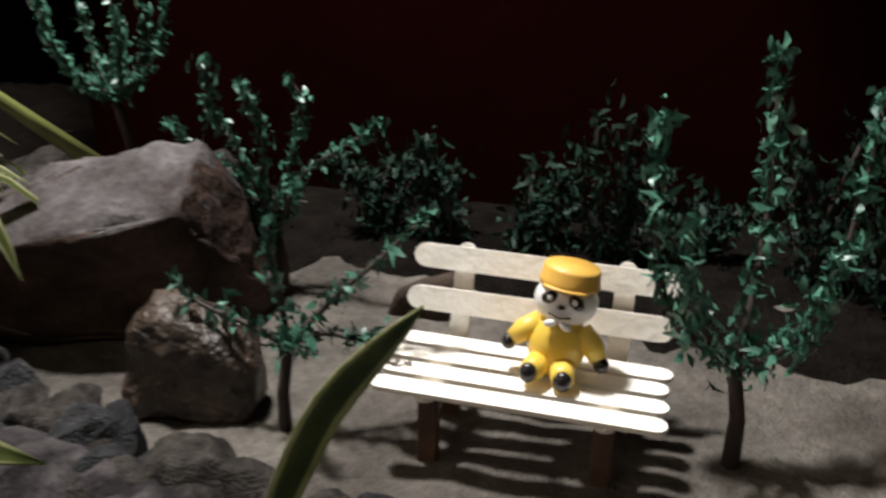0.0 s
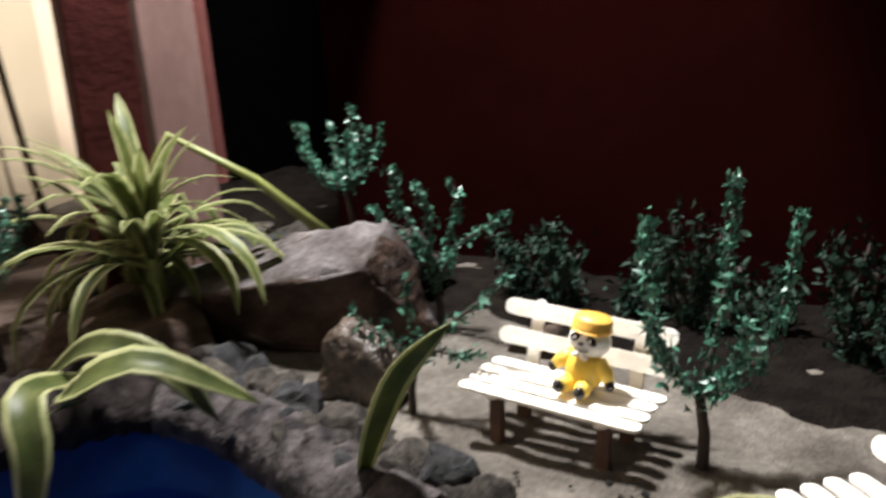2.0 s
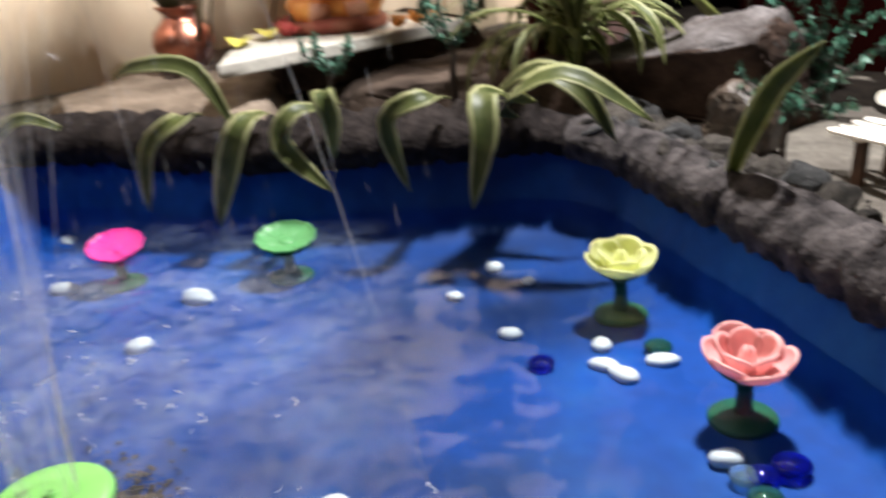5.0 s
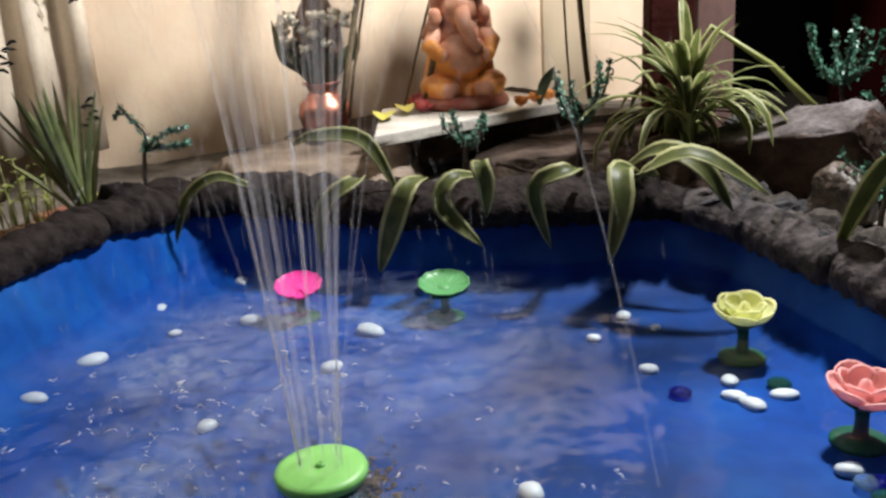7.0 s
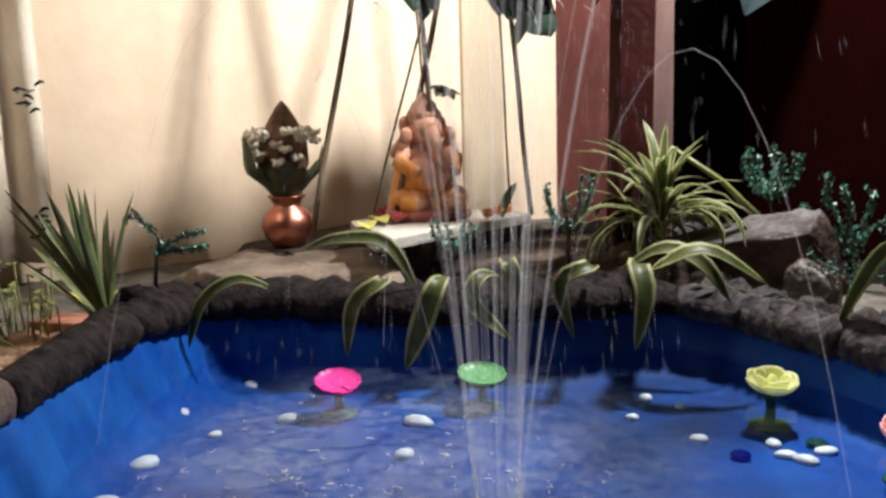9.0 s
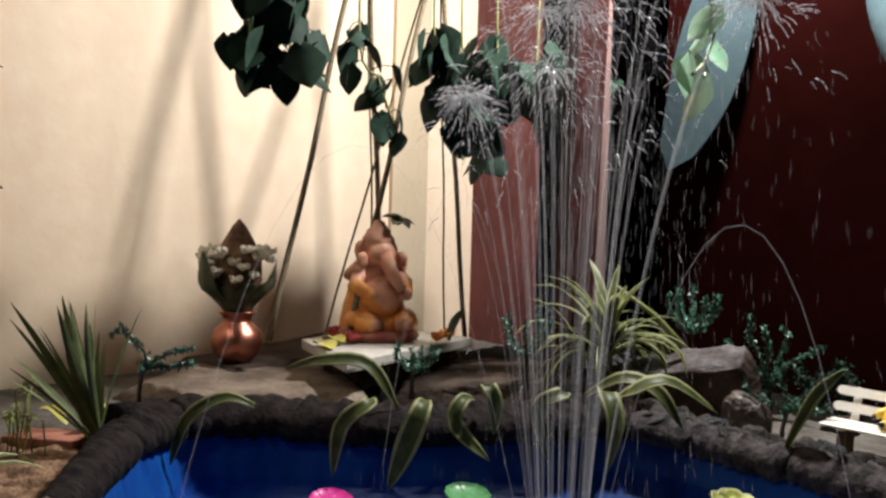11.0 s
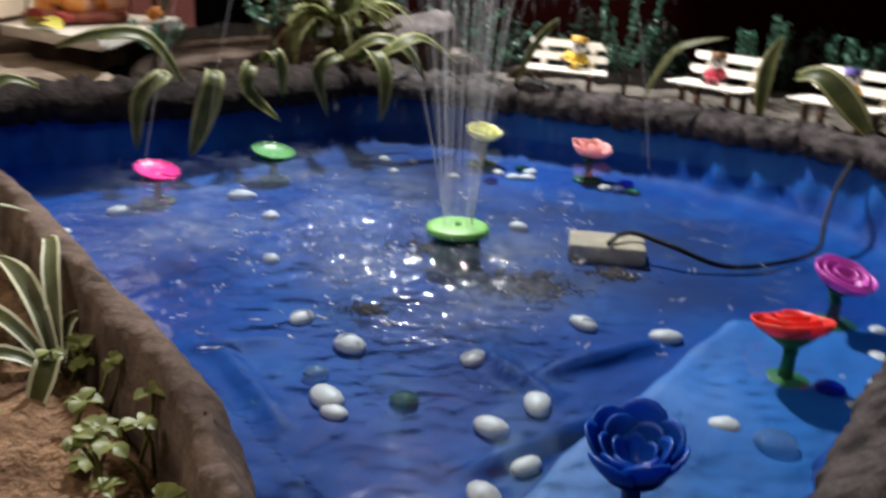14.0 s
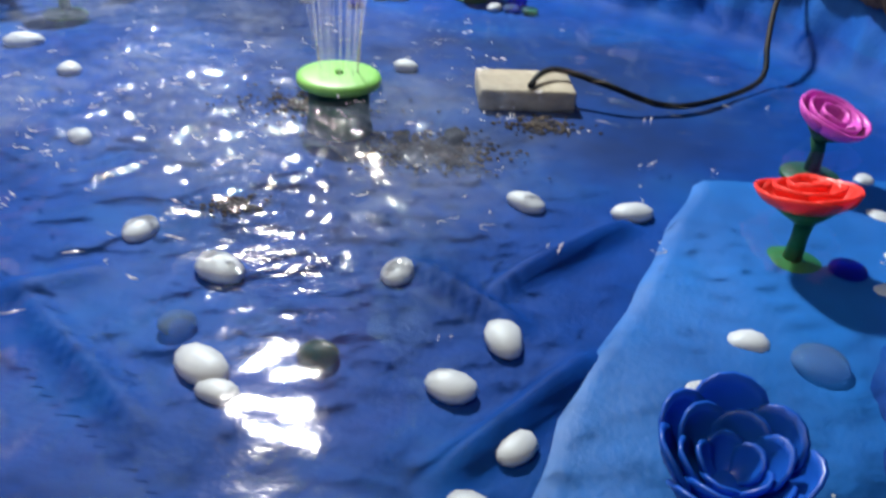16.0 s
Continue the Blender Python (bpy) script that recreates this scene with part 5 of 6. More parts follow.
WHITEFL = material("white_blossom", (0.80, 0.76, 0.64), 0.6, (0.65, 0.6, 0.48), 70.0)


def build_kalash(at):
    pot = thing("copper_pot", at, "round copper pot holding leaves, white blossoms and a coconut", "pot")
    bm = bmesh.new()
    lathe(bm, [(0.001, 0.0), (0.017, 0.0), (0.020, 0.004), (0.032, 0.018), (0.0365, 0.032), (0.033, 0.047), (0.022, 0.058), (0.0185, 0.063), (0.022, 0.070), (0.027, 0.074), (0.0255, 0.0755), (0.0165, 0.066), (0.001, 0.060)], 32)
    part("body", bm, COPPER, pot)
    rnd = random.Random(8)
    for k in range(13):
        a = 2 * math.pi * k / 13 + rnd.uniform(-0.2, 0.2)
        c, s = math.cos(a), math.sin(a)
        bm = bmesh.new()
        r2, top = rnd.uniform(0.044, 0.062), rnd.uniform(0.110, 0.165)
        blade(bm, [(c * 0.012, s * 0.012, 0.066), (c * 0.030, s * 0.030, 0.088), (c * r2, s * r2, 0.108), (c * (r2 + 0.006), s * (r2 + 0.006), top)], 0.034, (c * 0.01, s * 0.01, 1), 9, margin=False)
        part("leaf", bm, DARKLEAF, pot)
    bm = bmesh.new()
    lathe(bm, [(0.001, 0.085), (0.024, 0.095), (0.033, 0.118), (0.032, 0.145), (0.022, 0.172), (0.009, 0.194), (0.001, 0.203)], 22)
    part("coconut", bm, COCONUT, pot, "brown husked coconut")
    for k in range(26):
        a = rnd.uniform(-2.4, 0.9)
        bm = bmesh.new()
        c = Vector((math.cos(a) * rnd.uniform(0.034, 0.052), math.sin(a) * rnd.uniform(0.034, 0.052), rnd.uniform(0.122, 0.165)))
        for j in range(5):
            b = 2 * math.pi * j / 5
            ball(bm, stretch(c + Vector((math.cos(b) * 0.005, math.sin(b) * 0.005, 0.002 * math.sin(b * 2))), (0.0052, 0.0052, 0.0026), (rnd.uniform(-60, 60), rnd.uniform(-60, 60), 0)), 8, 6)
        part("blossom", bm, WHITEFL, pot)
    return pot


build_kalash((-0.742, -0.272, 0.0985)).scale = (1.06, 1.06, 1.06)
REDFLOWER = material("red_petal", (0.50, 0.07, 0.06), 0.5, (0.36, 0.04, 0.04), 60.0)
rnd = random.Random(31)


def build_blossom(at, mat, label, r=0.012, n=9):
    bm = bmesh.new()
    for k in range(n):
        petal(bm, pose(0, 0, 0.001, 0, 0, 360 * k / n) @ pose(0.002, 0, 0, 0, -rnd.uniform(5, 50), 0), r, r * 0.45, 0.4, rows=4, cols=3)
    ob = part("offering_flower", bm, mat)
    ob.modifiers.new("thickness", "SOLIDIFY").thickness = 0.0006
    ob.matrix_world = pose(*at, rnd.uniform(-10, 10), rnd.uniform(-10, 10), 0)
    return tagged(ob, label, "flower", "offering flowers")


for x, y in ((-0.625, -0.175), (-0.60, -0.175), (-0.58, -0.19), (-0.645, -0.165)):
    build_blossom((x, y, 0.142), REDFLOWER, "red offering flower lying on the slab", 0.016)
for x, y in ((-0.52, -0.075), (-0.535, -0.045), (-0.545, -0.02)):
    build_blossom((x, y, 0.142), ROBE, "orange offering flower lying beside the statue", 0.014)
lone = [([(-0.60, -0.235, 0.1425), (-0.57, -0.245, 0.148), (-0.535, -0.26, 0.1445)], 0.03), ([(-0.63, -0.195, 0.1425), (-0.60, -0.205, 0.150), (-0.565, -0.215, 0.146)], 0.028)]
for pts, w in lone:
    bm = bmesh.new()
    blade(bm, pts, w, (0, 0, 1), 8, margin=False)
    tagged(part("yellow_leaf", bm, YELLEAF), "yellow-green leaf lying on the slab", "leaf", "offering leaves")
bm = bmesh.new()
for k in range(6):
    a = k * 1.05
    blade(bm, [(0, 0, 0), (math.cos(a) * 0.008, math.sin(a) * 0.008, 0.006), (math.cos(a) * 0.018, math.sin(a) * 0.018, 0.004)], 0.012, (0, 0, 1), 6, margin=False)
ob = part("leaf_garland", bm, DARKLEAF)
ob.matrix_world = pose(-0.588, -0.098, 0.312, 0, 25, 0) @ Matrix.Scale(1.5, 4)
tagged(ob, "dark leaf and flower tuft on the statue's crown", "garland")
bm = bmesh.new()
blade(bm, [(-0.525, -0.045, 0.141), (-0.523, -0.04, 0.165), (-0.512, -0.028, 0.19)], 0.014, (1, -0.4, 0), 8, margin=False)
tagged(part("stuck_leaf", bm, DARKLEAF), "single dark leaf standing beside the statue", "leaf")

# ---- hanging cords and the vine above ----
CORD = material("jute_cord", (0.20, 0.155, 0.095), 0.9, (0.12, 0.09, 0.055), 200.0, bump=0.5, bump_scale=400)


def build_cord(a, b, r):
    a, b = Vector(a), Vector(b)
    bm = bmesh.new()
    tube(bm, [a.lerp(b, t / 10) + Vector((0.0012 * math.sin(t * 1.3), 0.001 * math.cos(t), 0)) for t in range(11)], r, 7)
    return tagged(part("jute_rope", bm, CORD), "taut brown jute cord of the hanging shrine frame", "cord", "shrine cords")


TOP1, TOP2 = (-0.655, -0.115, 0.80), (-0.655, 0.045, 0.80)
for top, foot, r in ((TOP1, (-0.66, -0.272, 0.142), 0.0042), (TOP1, (-0.70, -0.25, 0.128), 0.0020), (TOP1, (-0.665, -0.052, 0.142), 0.0042), (TOP1, (-0.70, -0.04, 0.130), 0.0018),
                     (TOP2, (-0.60, -0.178, 0.142), 0.0042), (TOP2, (-0.64, -0.19, 0.1405), 0.0018), (TOP2, (-0.62, 0.098, 0.124), 0.0042), (TOP2, (-0.66, 0.09, 0.124), 0.0018)):
    build_cord(top, foot, r)
for top in (TOP1, TOP2):
    build_cord((top[0], top[1], 1.10), top, 0.0042)


def heart_leaf(bm, m, size, mat=0):
    """A heart-shaped leaf, hanging along -z from its stalk."""
    prof = [(0.0, 0.10), (0.12, 0.34), (0.3, 0.46), (0.5, 0.42), (0.7, 0.30), (0.88, 0.14), (1.0, 0.01)]
    rows = [[bm.verts.new(m @ Vector((s * w * size, 0.16 * size * (s * s * w) - 0.12 * size * t * t, -t * size + (0.12 * size * abs(s) if t < 0.05 else 0)))) for s in (-1, -0.5, 0, 0.5, 1)] for t, w in prof]
    for a, b in zip(rows, rows[1:]):
        for j in range(4):
            f = bm.faces.new((a[j], a[j + 1], b[j + 1], b[j]))
            f.material_index = mat


def build_vine(pts, count, seed, label, size=0.038, mat=None, loose=0.03):
    vine = thing("hanging_vine", pts[0], label, "vine", "hanging vines")
    base = Vector(pts[0])
    line = smooth_loop([Vector(p) - base for p in pts], 40, closed=False)
    rnd = random.Random(seed)
    bm = bmesh.new()
    tube(bm, line, 0.0018, 6)
    vine_stem = part("stem", bm, STALK, vine)
    low = [q for q in line if q.z + base.z < 0.585]  # bare above, leafy towards the tip
    for k in range(count):
        p = low[min(len(low) - 1, int((k + rnd.random()) / count * len(low)))]
        d = Vector((rnd.gauss(0, 1), rnd.gauss(0, 1), rnd.gauss(0, 0.6))) * loose * 0.6
        bm = bmesh.new()
        tube(bm, [p, p + d * 0.6 + Vector((0, 0, 0.004)), p + d], 0.0008, 5)
        heart_leaf(bm, pose(*(p + d), rnd.uniform(-40, 40), rnd.uniform(-25, 25), rnd.uniform(-60, 160)), size * rnd.uniform(0.75, 1.2))
        part("leaf", bm, mat or POTHOS, vine_stem)
    return vine


CANOPY = 1.10
bm = bmesh.new()
for a, b in (((-0.70, -0.40), (-0.40, 0.29)), ((-0.92, -0.115), (-0.05, -0.115)), ((-0.52, -0.46), (-0.52, 0.20)), ((-0.92, 0.05), (0.30, 0.16))):
    tube(bm, [(*a, CANOPY), (*b, CANOPY + 0.003)], 0.006, 8)
tagged(part("overhead_cane", bm, STALK), "crossed bamboo canes that carry the vines and cords", "cane frame")
VL = "hanging vine with dark heart-shaped leaves above the shrine"
build_vine([(-0.52, -0.40, CANOPY), (-0.52, -0.41, 0.60), (-0.52, -0.40, 0.50)], 18, 1, VL, 0.05)
build_vine([(-0.52, -0.34, CANOPY), (-0.52, -0.35, 0.62), (-0.52, -0.35, 0.50)], 18, 2, VL, 0.05)
build_vine([(-0.52, -0.23, CANOPY), (-0.52, -0.24, 0.58), (-0.52, -0.205, 0.51), (-0.52, -0.175, 0.45)], 17, 3, VL, 0.04)
build_vine([(-0.52, -0.10, CANOPY), (-0.52, -0.10, 0.62), (-0.52, -0.085, 0.52)], 20, 4, VL, 0.05)
build_vine([(-0.52, -0.05, CANOPY), (-0.52, -0.04, 0.60), (-0.52, -0.02, 0.50), (-0.52, -0.01, 0.44)], 34, 5, VL, 0.052, loose=0.045)
build_vine([(-0.52, 0.03, CANOPY), (-0.52, 0.04, 0.64), (-0.52, 0.05, 0.52)], 30, 6, VL, 0.052, loose=0.045)
build_vine([(-0.50, 0.11, CANOPY), (-0.50, 0.12, 0.66), (-0.50, 0.11, 0.53)], 26, 7, VL, 0.05, loose=0.045)
build_vine([(-0.45, 0.17, CANOPY), (-0.44, 0.17, 0.70), (-0.44, 0.16, 0.55)], 20, 9, VL, 0.05, loose=0.04)
build_vine([(-0.13, -0.115, CANOPY), (-0.13, -0.06, 0.66), (-0.125, -0.03, 0.56), (-0.12, -0.06, 0.51), (-0.11, -0.11, 0.485)], 6, 8, "vine tip with pale green leaves over the pond", 0.05, PALELEAF, 0.02)
# the broad blue-grey leaf that hangs in from above
bm = bmesh.new()
rows = []
for i in range(14):
    t = i / 13
    w = 0.115 * (math.sin(math.pi * min(1.0, 0.16 + 0.84 * t)) ** 0.75)
    rows.append([bm.verts.new((s * w + 0.03 * t * t, 0.03 * s * s * w / 0.1 - 0.03 * t, -0.355 * t)) for s in (-1, -0.6, -0.2, 0.2, 0.6, 1)])
for a, b in zip(rows, rows[1:]):
    for j in range(5):
        bm.faces.new((a[j], a[j + 1], b[j + 1], b[j]))
ob = part("broad_leaf", bm, BLUELEAF)
ob.modifiers.new("thickness", "SOLIDIFY").thickness = 0.001
ob.matrix_world = pose(0.062, 0.150, 0.800, 0, 0, -18)
tagged(ob, "large blue-grey pointed leaf hanging above the benches", "leaf")
bm = bmesh.new()
tube(bm, [(0, 0.002, -0.01), (0.002, 0.003, 0.12), (0.003, -0.006, CANOPY - 0.80)], [0.005, 0.0042, 0.0035], 8)
part("stalk", bm, STALK, ob, "pale green leaf stalk")
bm = bmesh.new()
tube(bm, [(0, 0.001, 0), (0.012, -0.0145, -0.10), (0.022, -0.0285, -0.24), (0.030, -0.031, -0.345)], [0.0030, 0.0024, 0.0018, 0.0008], 6)
part("midrib", bm, BLUELEAF, ob)
bm = bmesh.new()
blade(bm, [(0.02, 0.16, 0.80), (0.10, 0.13, 0.64), (0.17, 0.10, 0.56), (0.24, 0.08, 0.54)], 0.06, (0, -0.6, 0.8), 12, margin=False)
tagged(part("pale_leaf", bm, PALELEAF), "pale dusty leaf hanging above the benches", "leaf")

DIMLEAF = material("dull_blue_leaf", (0.030, 0.044, 0.048), 0.9, (0.022, 0.033, 0.037), 12.0, spec=0.03, fine=0.2)
bm = bmesh.new()
blade(bm, [(-0.235, 0.285, 0.800), (-0.262, 0.262, 0.640), (-0.288, 0.242, 0.510), (-0.318, 0.220, 0.409)], 0.105, (0.6, -0.8, 0.1), 14, margin=False, base=0.5, point=0.7)
tagged(part("dull_leaf", bm, DIMLEAF), "dull blue-grey leaf hanging before the dark red wall", "leaf")

# ---- patterned curtain at the wall's far end ----
CURTAIN = material("off_white_curtain", (0.78, 0.68, 0.55), 0.85, (0.66, 0.56, 0.44), 12.0, bump=0.3, bump_scale=300, fine=0.2)
curtain = thing("curtain", (-0.89, -0.62, 0.10), "off-white pleated curtain with black bamboo motifs", "curtain")
bm = bmesh.new()
cols = [[bm.verts.new((0.018 * math.sin(i * 1.15) + 0.006 * math.sin(i * 0.37 + j), 0.060 - i * 0.011, j * 0.08)) for j in range(24)] for i in range(60)]
for a, b in zip(cols, cols[1:]):
    for j in range(23):
        bm.faces.new((a[j], a[j + 1], b[j + 1], b[j]))
part("cloth", bm, CURTAIN, curtain).modifiers.new("thickness", "SOLIDIFY").thickness = 0.0015
rnd = random.Random(3)
for k in range(10):
    bm = bmesh.new()
    for j in range(5):
        y, z = rnd.uniform(-0.012, 0.012), j * 0.009
        blade(bm, [(0, y, z), (0.001, y + rnd.choice((-1, 1)) * 0.008, z + 0.006), (0, y + rnd.choice((-1, 1)) * 0.014, z + 0.003)], 0.005, (1, 0, 0), 5, margin=False)
    ob = part("printed_motif", bm, BLACK_PAINT, curtain, "black bamboo leaf motif")
    ob.location = (0.026, 0.036 - 0.09 * (k % 2), 0.035 + 0.085 * k)


# ---- on the pond floor: pebbles, marbles, brick, cable, fold ----
PEB = []
for s in range(4):
    bm = rock_mesh((1, 0.78, 0.6), 70 + s, 2, 0.18, 2, 0.4)
    ob = part("pebble", bm, PEBBLE)
    PEB.append(ob.data)
    bpy.data.objects.remove(ob)
rnd = random.Random(5)


def pebble(x, y, r):
    ob = new("white_pebble", rnd.choice(PEB))
    k = rnd.uniform(0.85, 1.2)
    y -= 0.006 if y < -0.58 else 0.002
    ob.matrix_world = pose(x, y, r * 0.22, 0, 0, rnd.uniform(0, 180)) @ Matrix.Diagonal((r * k, r, r * 0.8, 1))
    tagged(ob, "smooth white pebble lying on the blue pond floor", "pebble", "white pebbles")


for x, y, r in ((-0.012, -0.692, .0135), (-0.002, -0.764, .0125), (0.008, -0.779, .009), (0.1, -0.768, .0115), (0.123, -0.735, .0125), (0.073, -0.686, .0105), (0.14, -0.607, .011), (0.2, -0.612, .0115),
                (0.232, -0.728, .0115), (0.201, -0.764, .010), (0.125, -0.80, .009), (0.108, -0.835, .0125), (0.316, -0.68, .010), (0.34, -0.647, .011), (0.237, -0.817, .0065), (0.355, -0.555, .009), (0.345, -0.60, .009)):
    pebble(x, y, r)
for x, y, r in ((0.005, -0.198, .0085), (0.026, -0.213, .009), (0.042, -0.211, .010), (0.042, -0.181, .009), (-0.142, -0.187, .0095), (-0.107, -0.179, .0065), (-0.116, -0.237, .0075), (-0.042, -0.236, .009),
                (0.134, -0.222, .0095), (-0.41, -0.562, .013), (-0.45, -0.468, .010), (-0.335, -0.555, .007), (-0.325, -0.484, .011), (-0.25, -0.672, .012), (-0.306, -0.625, .013), (-0.236, -0.396, .013), (-0.18, -0.45, .011), (-0.13, -0.56, .010), (-0.06, -0.66, .011), (0.06, -0.40, .011)):
    pebble(x, y, r)


def glass_material(name, colour):
    m = bpy.data.materials.new(name)
    m.use_nodes = True
    b = m.node_tree.nodes["Principled BSDF"]
    b.inputs["Base Color"].default_value = (*colour, 1)
    b.inputs["Transmission Weight"].default_value, b.inputs["Roughness"].default_value, b.inputs["IOR"].default_value = 0.9, 0.03, 1.3
    return m


BLUEGLASS = glass_material("blue_glass", (0.02, 0.03, 0.50))
GREENGLASS = glass_material("green_glass", (0.10, 0.35, 0.22))
CLEARGLASS = glass_material("clear_glass", (0.55, 0.72, 0.80))
for x, y, r, mat, what in ((0.154, -0.221, .008, BLUEGLASS, "dark blue"), (0.157, -0.205, .010, BLUEGLASS, "dark blue"), (0.167, -0.233, .0085, GREENGLASS, "green"), (0.150, -0.228, .008, CLEARGLASS, "clear"), (0.004, -0.245, .0085, BLUEGLASS, "dark blue"),
                           (0.302, -0.668, .010, BLUEGLASS, "dark blue"), (0.259, -0.748, .0125, CLEARGLASS, "clear"), (-0.019, -0.744, .0085, CLEARGLASS, "clear"), (0.044, -0.76, .009, GREENGLASS, "green"), (0.030, -0.176, .009, GREENGLASS, "green")):
    bm = bmesh.new()
    ball(bm, stretch((0, 0, 0), (r, r, r * 0.45)), 20, 12)
    ob = part("glass_gem", bm, mat)
    ob.location = (x, y, r * 0.42)
    tagged(ob, what + " flat glass gem lying on the pond floor", "glass gem", "glass gems")

BRICK = material("beige_tile", (0.52, 0.42, 0.29), 0.85, (0.36, 0.28, 0.19), 40.0, bump=0.4, fine=0.3)
bm = bmesh.new()
box(bm, (-0.034, -0.022, 0.0), (0.034, 0.022, 0.016), 0.0025)
ob = part("stone_block", bm, BRICK)
ob.matrix_world = pose(0.148, -0.455, 0.001, 0, 0, 4)
tagged(ob, "beige stone block lying under water", "stone block")
for x, y, r in ((0.10, -0.535, .010), (0.075, -0.565, .008), (0.066, -0.54, .007)):
    loose_stone(PEBBLE_MESH[1], (x, y, 0.006), (r, r * 0.8, r * 0.5), (0, 0, x * 900), name="sunken_stone", label="brown stone half sunk on the pond floor", group="sunken stones")
CABLE = material("black_rubber", (0.008, 0.008, 0.009), 0.6, spec=0.2)
bm = bmesh.new()
tube(bm, smooth_loop([(0.150, -0.474, 0.0195), (0.158, -0.458, 0.023), (0.172, -0.449, 0.024), (0.205, -0.461, 0.019), (0.250, -0.463, 0.007), (0.297, -0.437, 0.006), (0.336, -0.400, 0.010), (0.344, -0.372, 0.030), (0.354, -0.342, 0.050), (0.374, -0.300, 0.072), (0.394, -0.268, 0.098), (0.44, -0.22, 0.078)], 60, closed=False), 0.0023, 8)
tagged(part("pump_cable", bm, CABLE), "black pump cable leading out of the water", "cable")

# brown silt and grit settled round the pump
SILT = material("brown_silt", (0.12, 0.085, 0.06), 0.95, (0.035, 0.026, 0.02), 90.0, spec=0.05, bump=0.9, bump_scale=350, fine=0.5)
bm = bmesh.new()
for cx, cy, rad, count in ((0.085, -0.552, 0.036, 1000), (0.155, -0.50, 0.026, 200), (0.0, -0.49, 0.045, 320), (-0.018, -0.635, 0.016, 110)):
    for k in range(count):
        a, q = rnd.uniform(0, 6.28), abs(rnd.gauss(0, 0.55)) * rad
        r = rnd.uniform(0.0006, 0.0022) * (1.3 - min(1.0, q / rad) * 0.6)
        bmesh.ops.create_icosphere(bm, subdivisions=1, radius=1.0, matrix=stretch((cx + q * math.cos(a) * 1.3, cy + q * math.sin(a) * 0.85, 0.002), (r * 1.3, r, r * 0.6), (0, 0, rnd.uniform(0, 180))))
tagged(part("silt", bm, SILT), "brown silt settled on the pond floor by the pump", "silt", kind="stuff")

# a second layer of tarpaulin folded over the near right floor
bm = bmesh.new()
EDGE = smooth_loop([(0.244, -0.575, 0), (0.208, -0.651, 0), (0.178, -0.718, 0), (0.150, -0.766, 0), (0.132, -0.822, 0), (0.105, -0.895, 0)], 41, closed=False)
rows = []
for i in range(41):
    t = i / 40
    p = EDGE[i]
    q = Vector((0.392, -0.555, 0)).lerp(Vector((0.205, -0.93, 0)), t)
    row = []
    for j in range(25):
        s = j / 24
        w = p.lerp(q, s)
        z = 0.0036 + 0.0022 * noise.noise(Vector((w.x * 18, w.y * 18, 8))) + 0.0008 * noise.noise(Vector((w.x * 60, w.y * 60, 3)))
        if j == 0:
            z = 0.0005
        row.append(bm.verts.new((w.x + 0.003 * noise.noise(Vector((t * 9, 1, 0))), w.y, z)))
    rows.append(row)
for a, b in zip(rows, rows[1:]):
    for j in range(24):
        bm.faces.new((a[j], a[j + 1], b[j + 1], b[j]))
TARP2 = material("lighter_blue_tarp", (0.005, 0.145, 0.47), 0.55, (0.004, 0.112, 0.385), 12.0, bump=0.1, bump_scale=300, fine=0.2)
stained(TARP2, (0.006, 0.075, 0.28), 14.0, 0.48, 0.72, 0.6)
part("folded_layer", bm, TARP2, liner, "lighter blue folded-over layer of tarpaulin")

# ---- sprouts and odds on the soil bed ----
rnd = random.Random(61)


def build_sprout(at, h, seed):
    r = random.Random(seed)
    sp = thing("sprout", at, "small fresh green sprout in the soil bed", "sprout", "sprouts in the soil")
    bm = bmesh.new()
    tip = Vector((r.uniform(-0.01, 0.01), r.uniform(-0.01, 0.01), h))
    tube(bm, [(0, 0, -0.006), tuple(tip * 0.5 + Vector((0.002, 0, 0))), tuple(tip)], 0.0009, 5)
    stalk = part("stalk", bm, STALK, sp)
    for k in range(r.randint(3, 6)):
        a = r.uniform(0, 6.28)
        o = Vector((math.cos(a), math.sin(a), r.uniform(-0.1, 0.5)))
        bm = bmesh.new()
        blade(bm, [tip, tip + o * 0.004, tip + o * 0.008 - Vector((0, 0, 0.002))], r.uniform(0.004, 0.008), (0.01, 0, 1), 6, margin=False, base=0.2)
        part("leaf", bm, FRESH, stalk)


for k in range(70):
    t = rnd.random()
    base = Vector((-0.02, -0.975, 0)).lerp(Vector((-0.47, -0.72, 0)), t)
    n = Vector((-0.5, -0.86, 0))
    p = base + n * rnd.uniform(-0.02, 0.11)
    build_sprout((p.x, p.y, 0.076), rnd.uniform(0.012, 0.04), 300 + k)
for k in range(22):
    p = Vector((-0.075, -0.892, 0)).lerp(Vector((0.06, -1.005, 0)), rnd.random()) + Vector((-0.64, -0.77, 0)) * rnd.uniform(0.0, 0.028)
    build_sprout((p.x, p.y, 0.076), rnd.uniform(0.008, 0.024), 500 + k)
for k in range(60):
    build_sprout((-0.53 + rnd.uniform(-0.07, 0.05), -0.69 + rnd.uniform(-0.06, 0.05), 0.066), rnd.uniform(0.03, 0.085), 400 + k)
bm = bmesh.new()
box(bm, (-0.04, -0.022, 0), (0.04, 0.022, 0.022), 0.002)
ob = part("terracotta_piece", bm, TERRA)
ob.matrix_world = pose(-0.535, -0.625, 0.066, 0, 0, 35)
tagged(ob, "broken terracotta tile beside the palm plant", "tile")
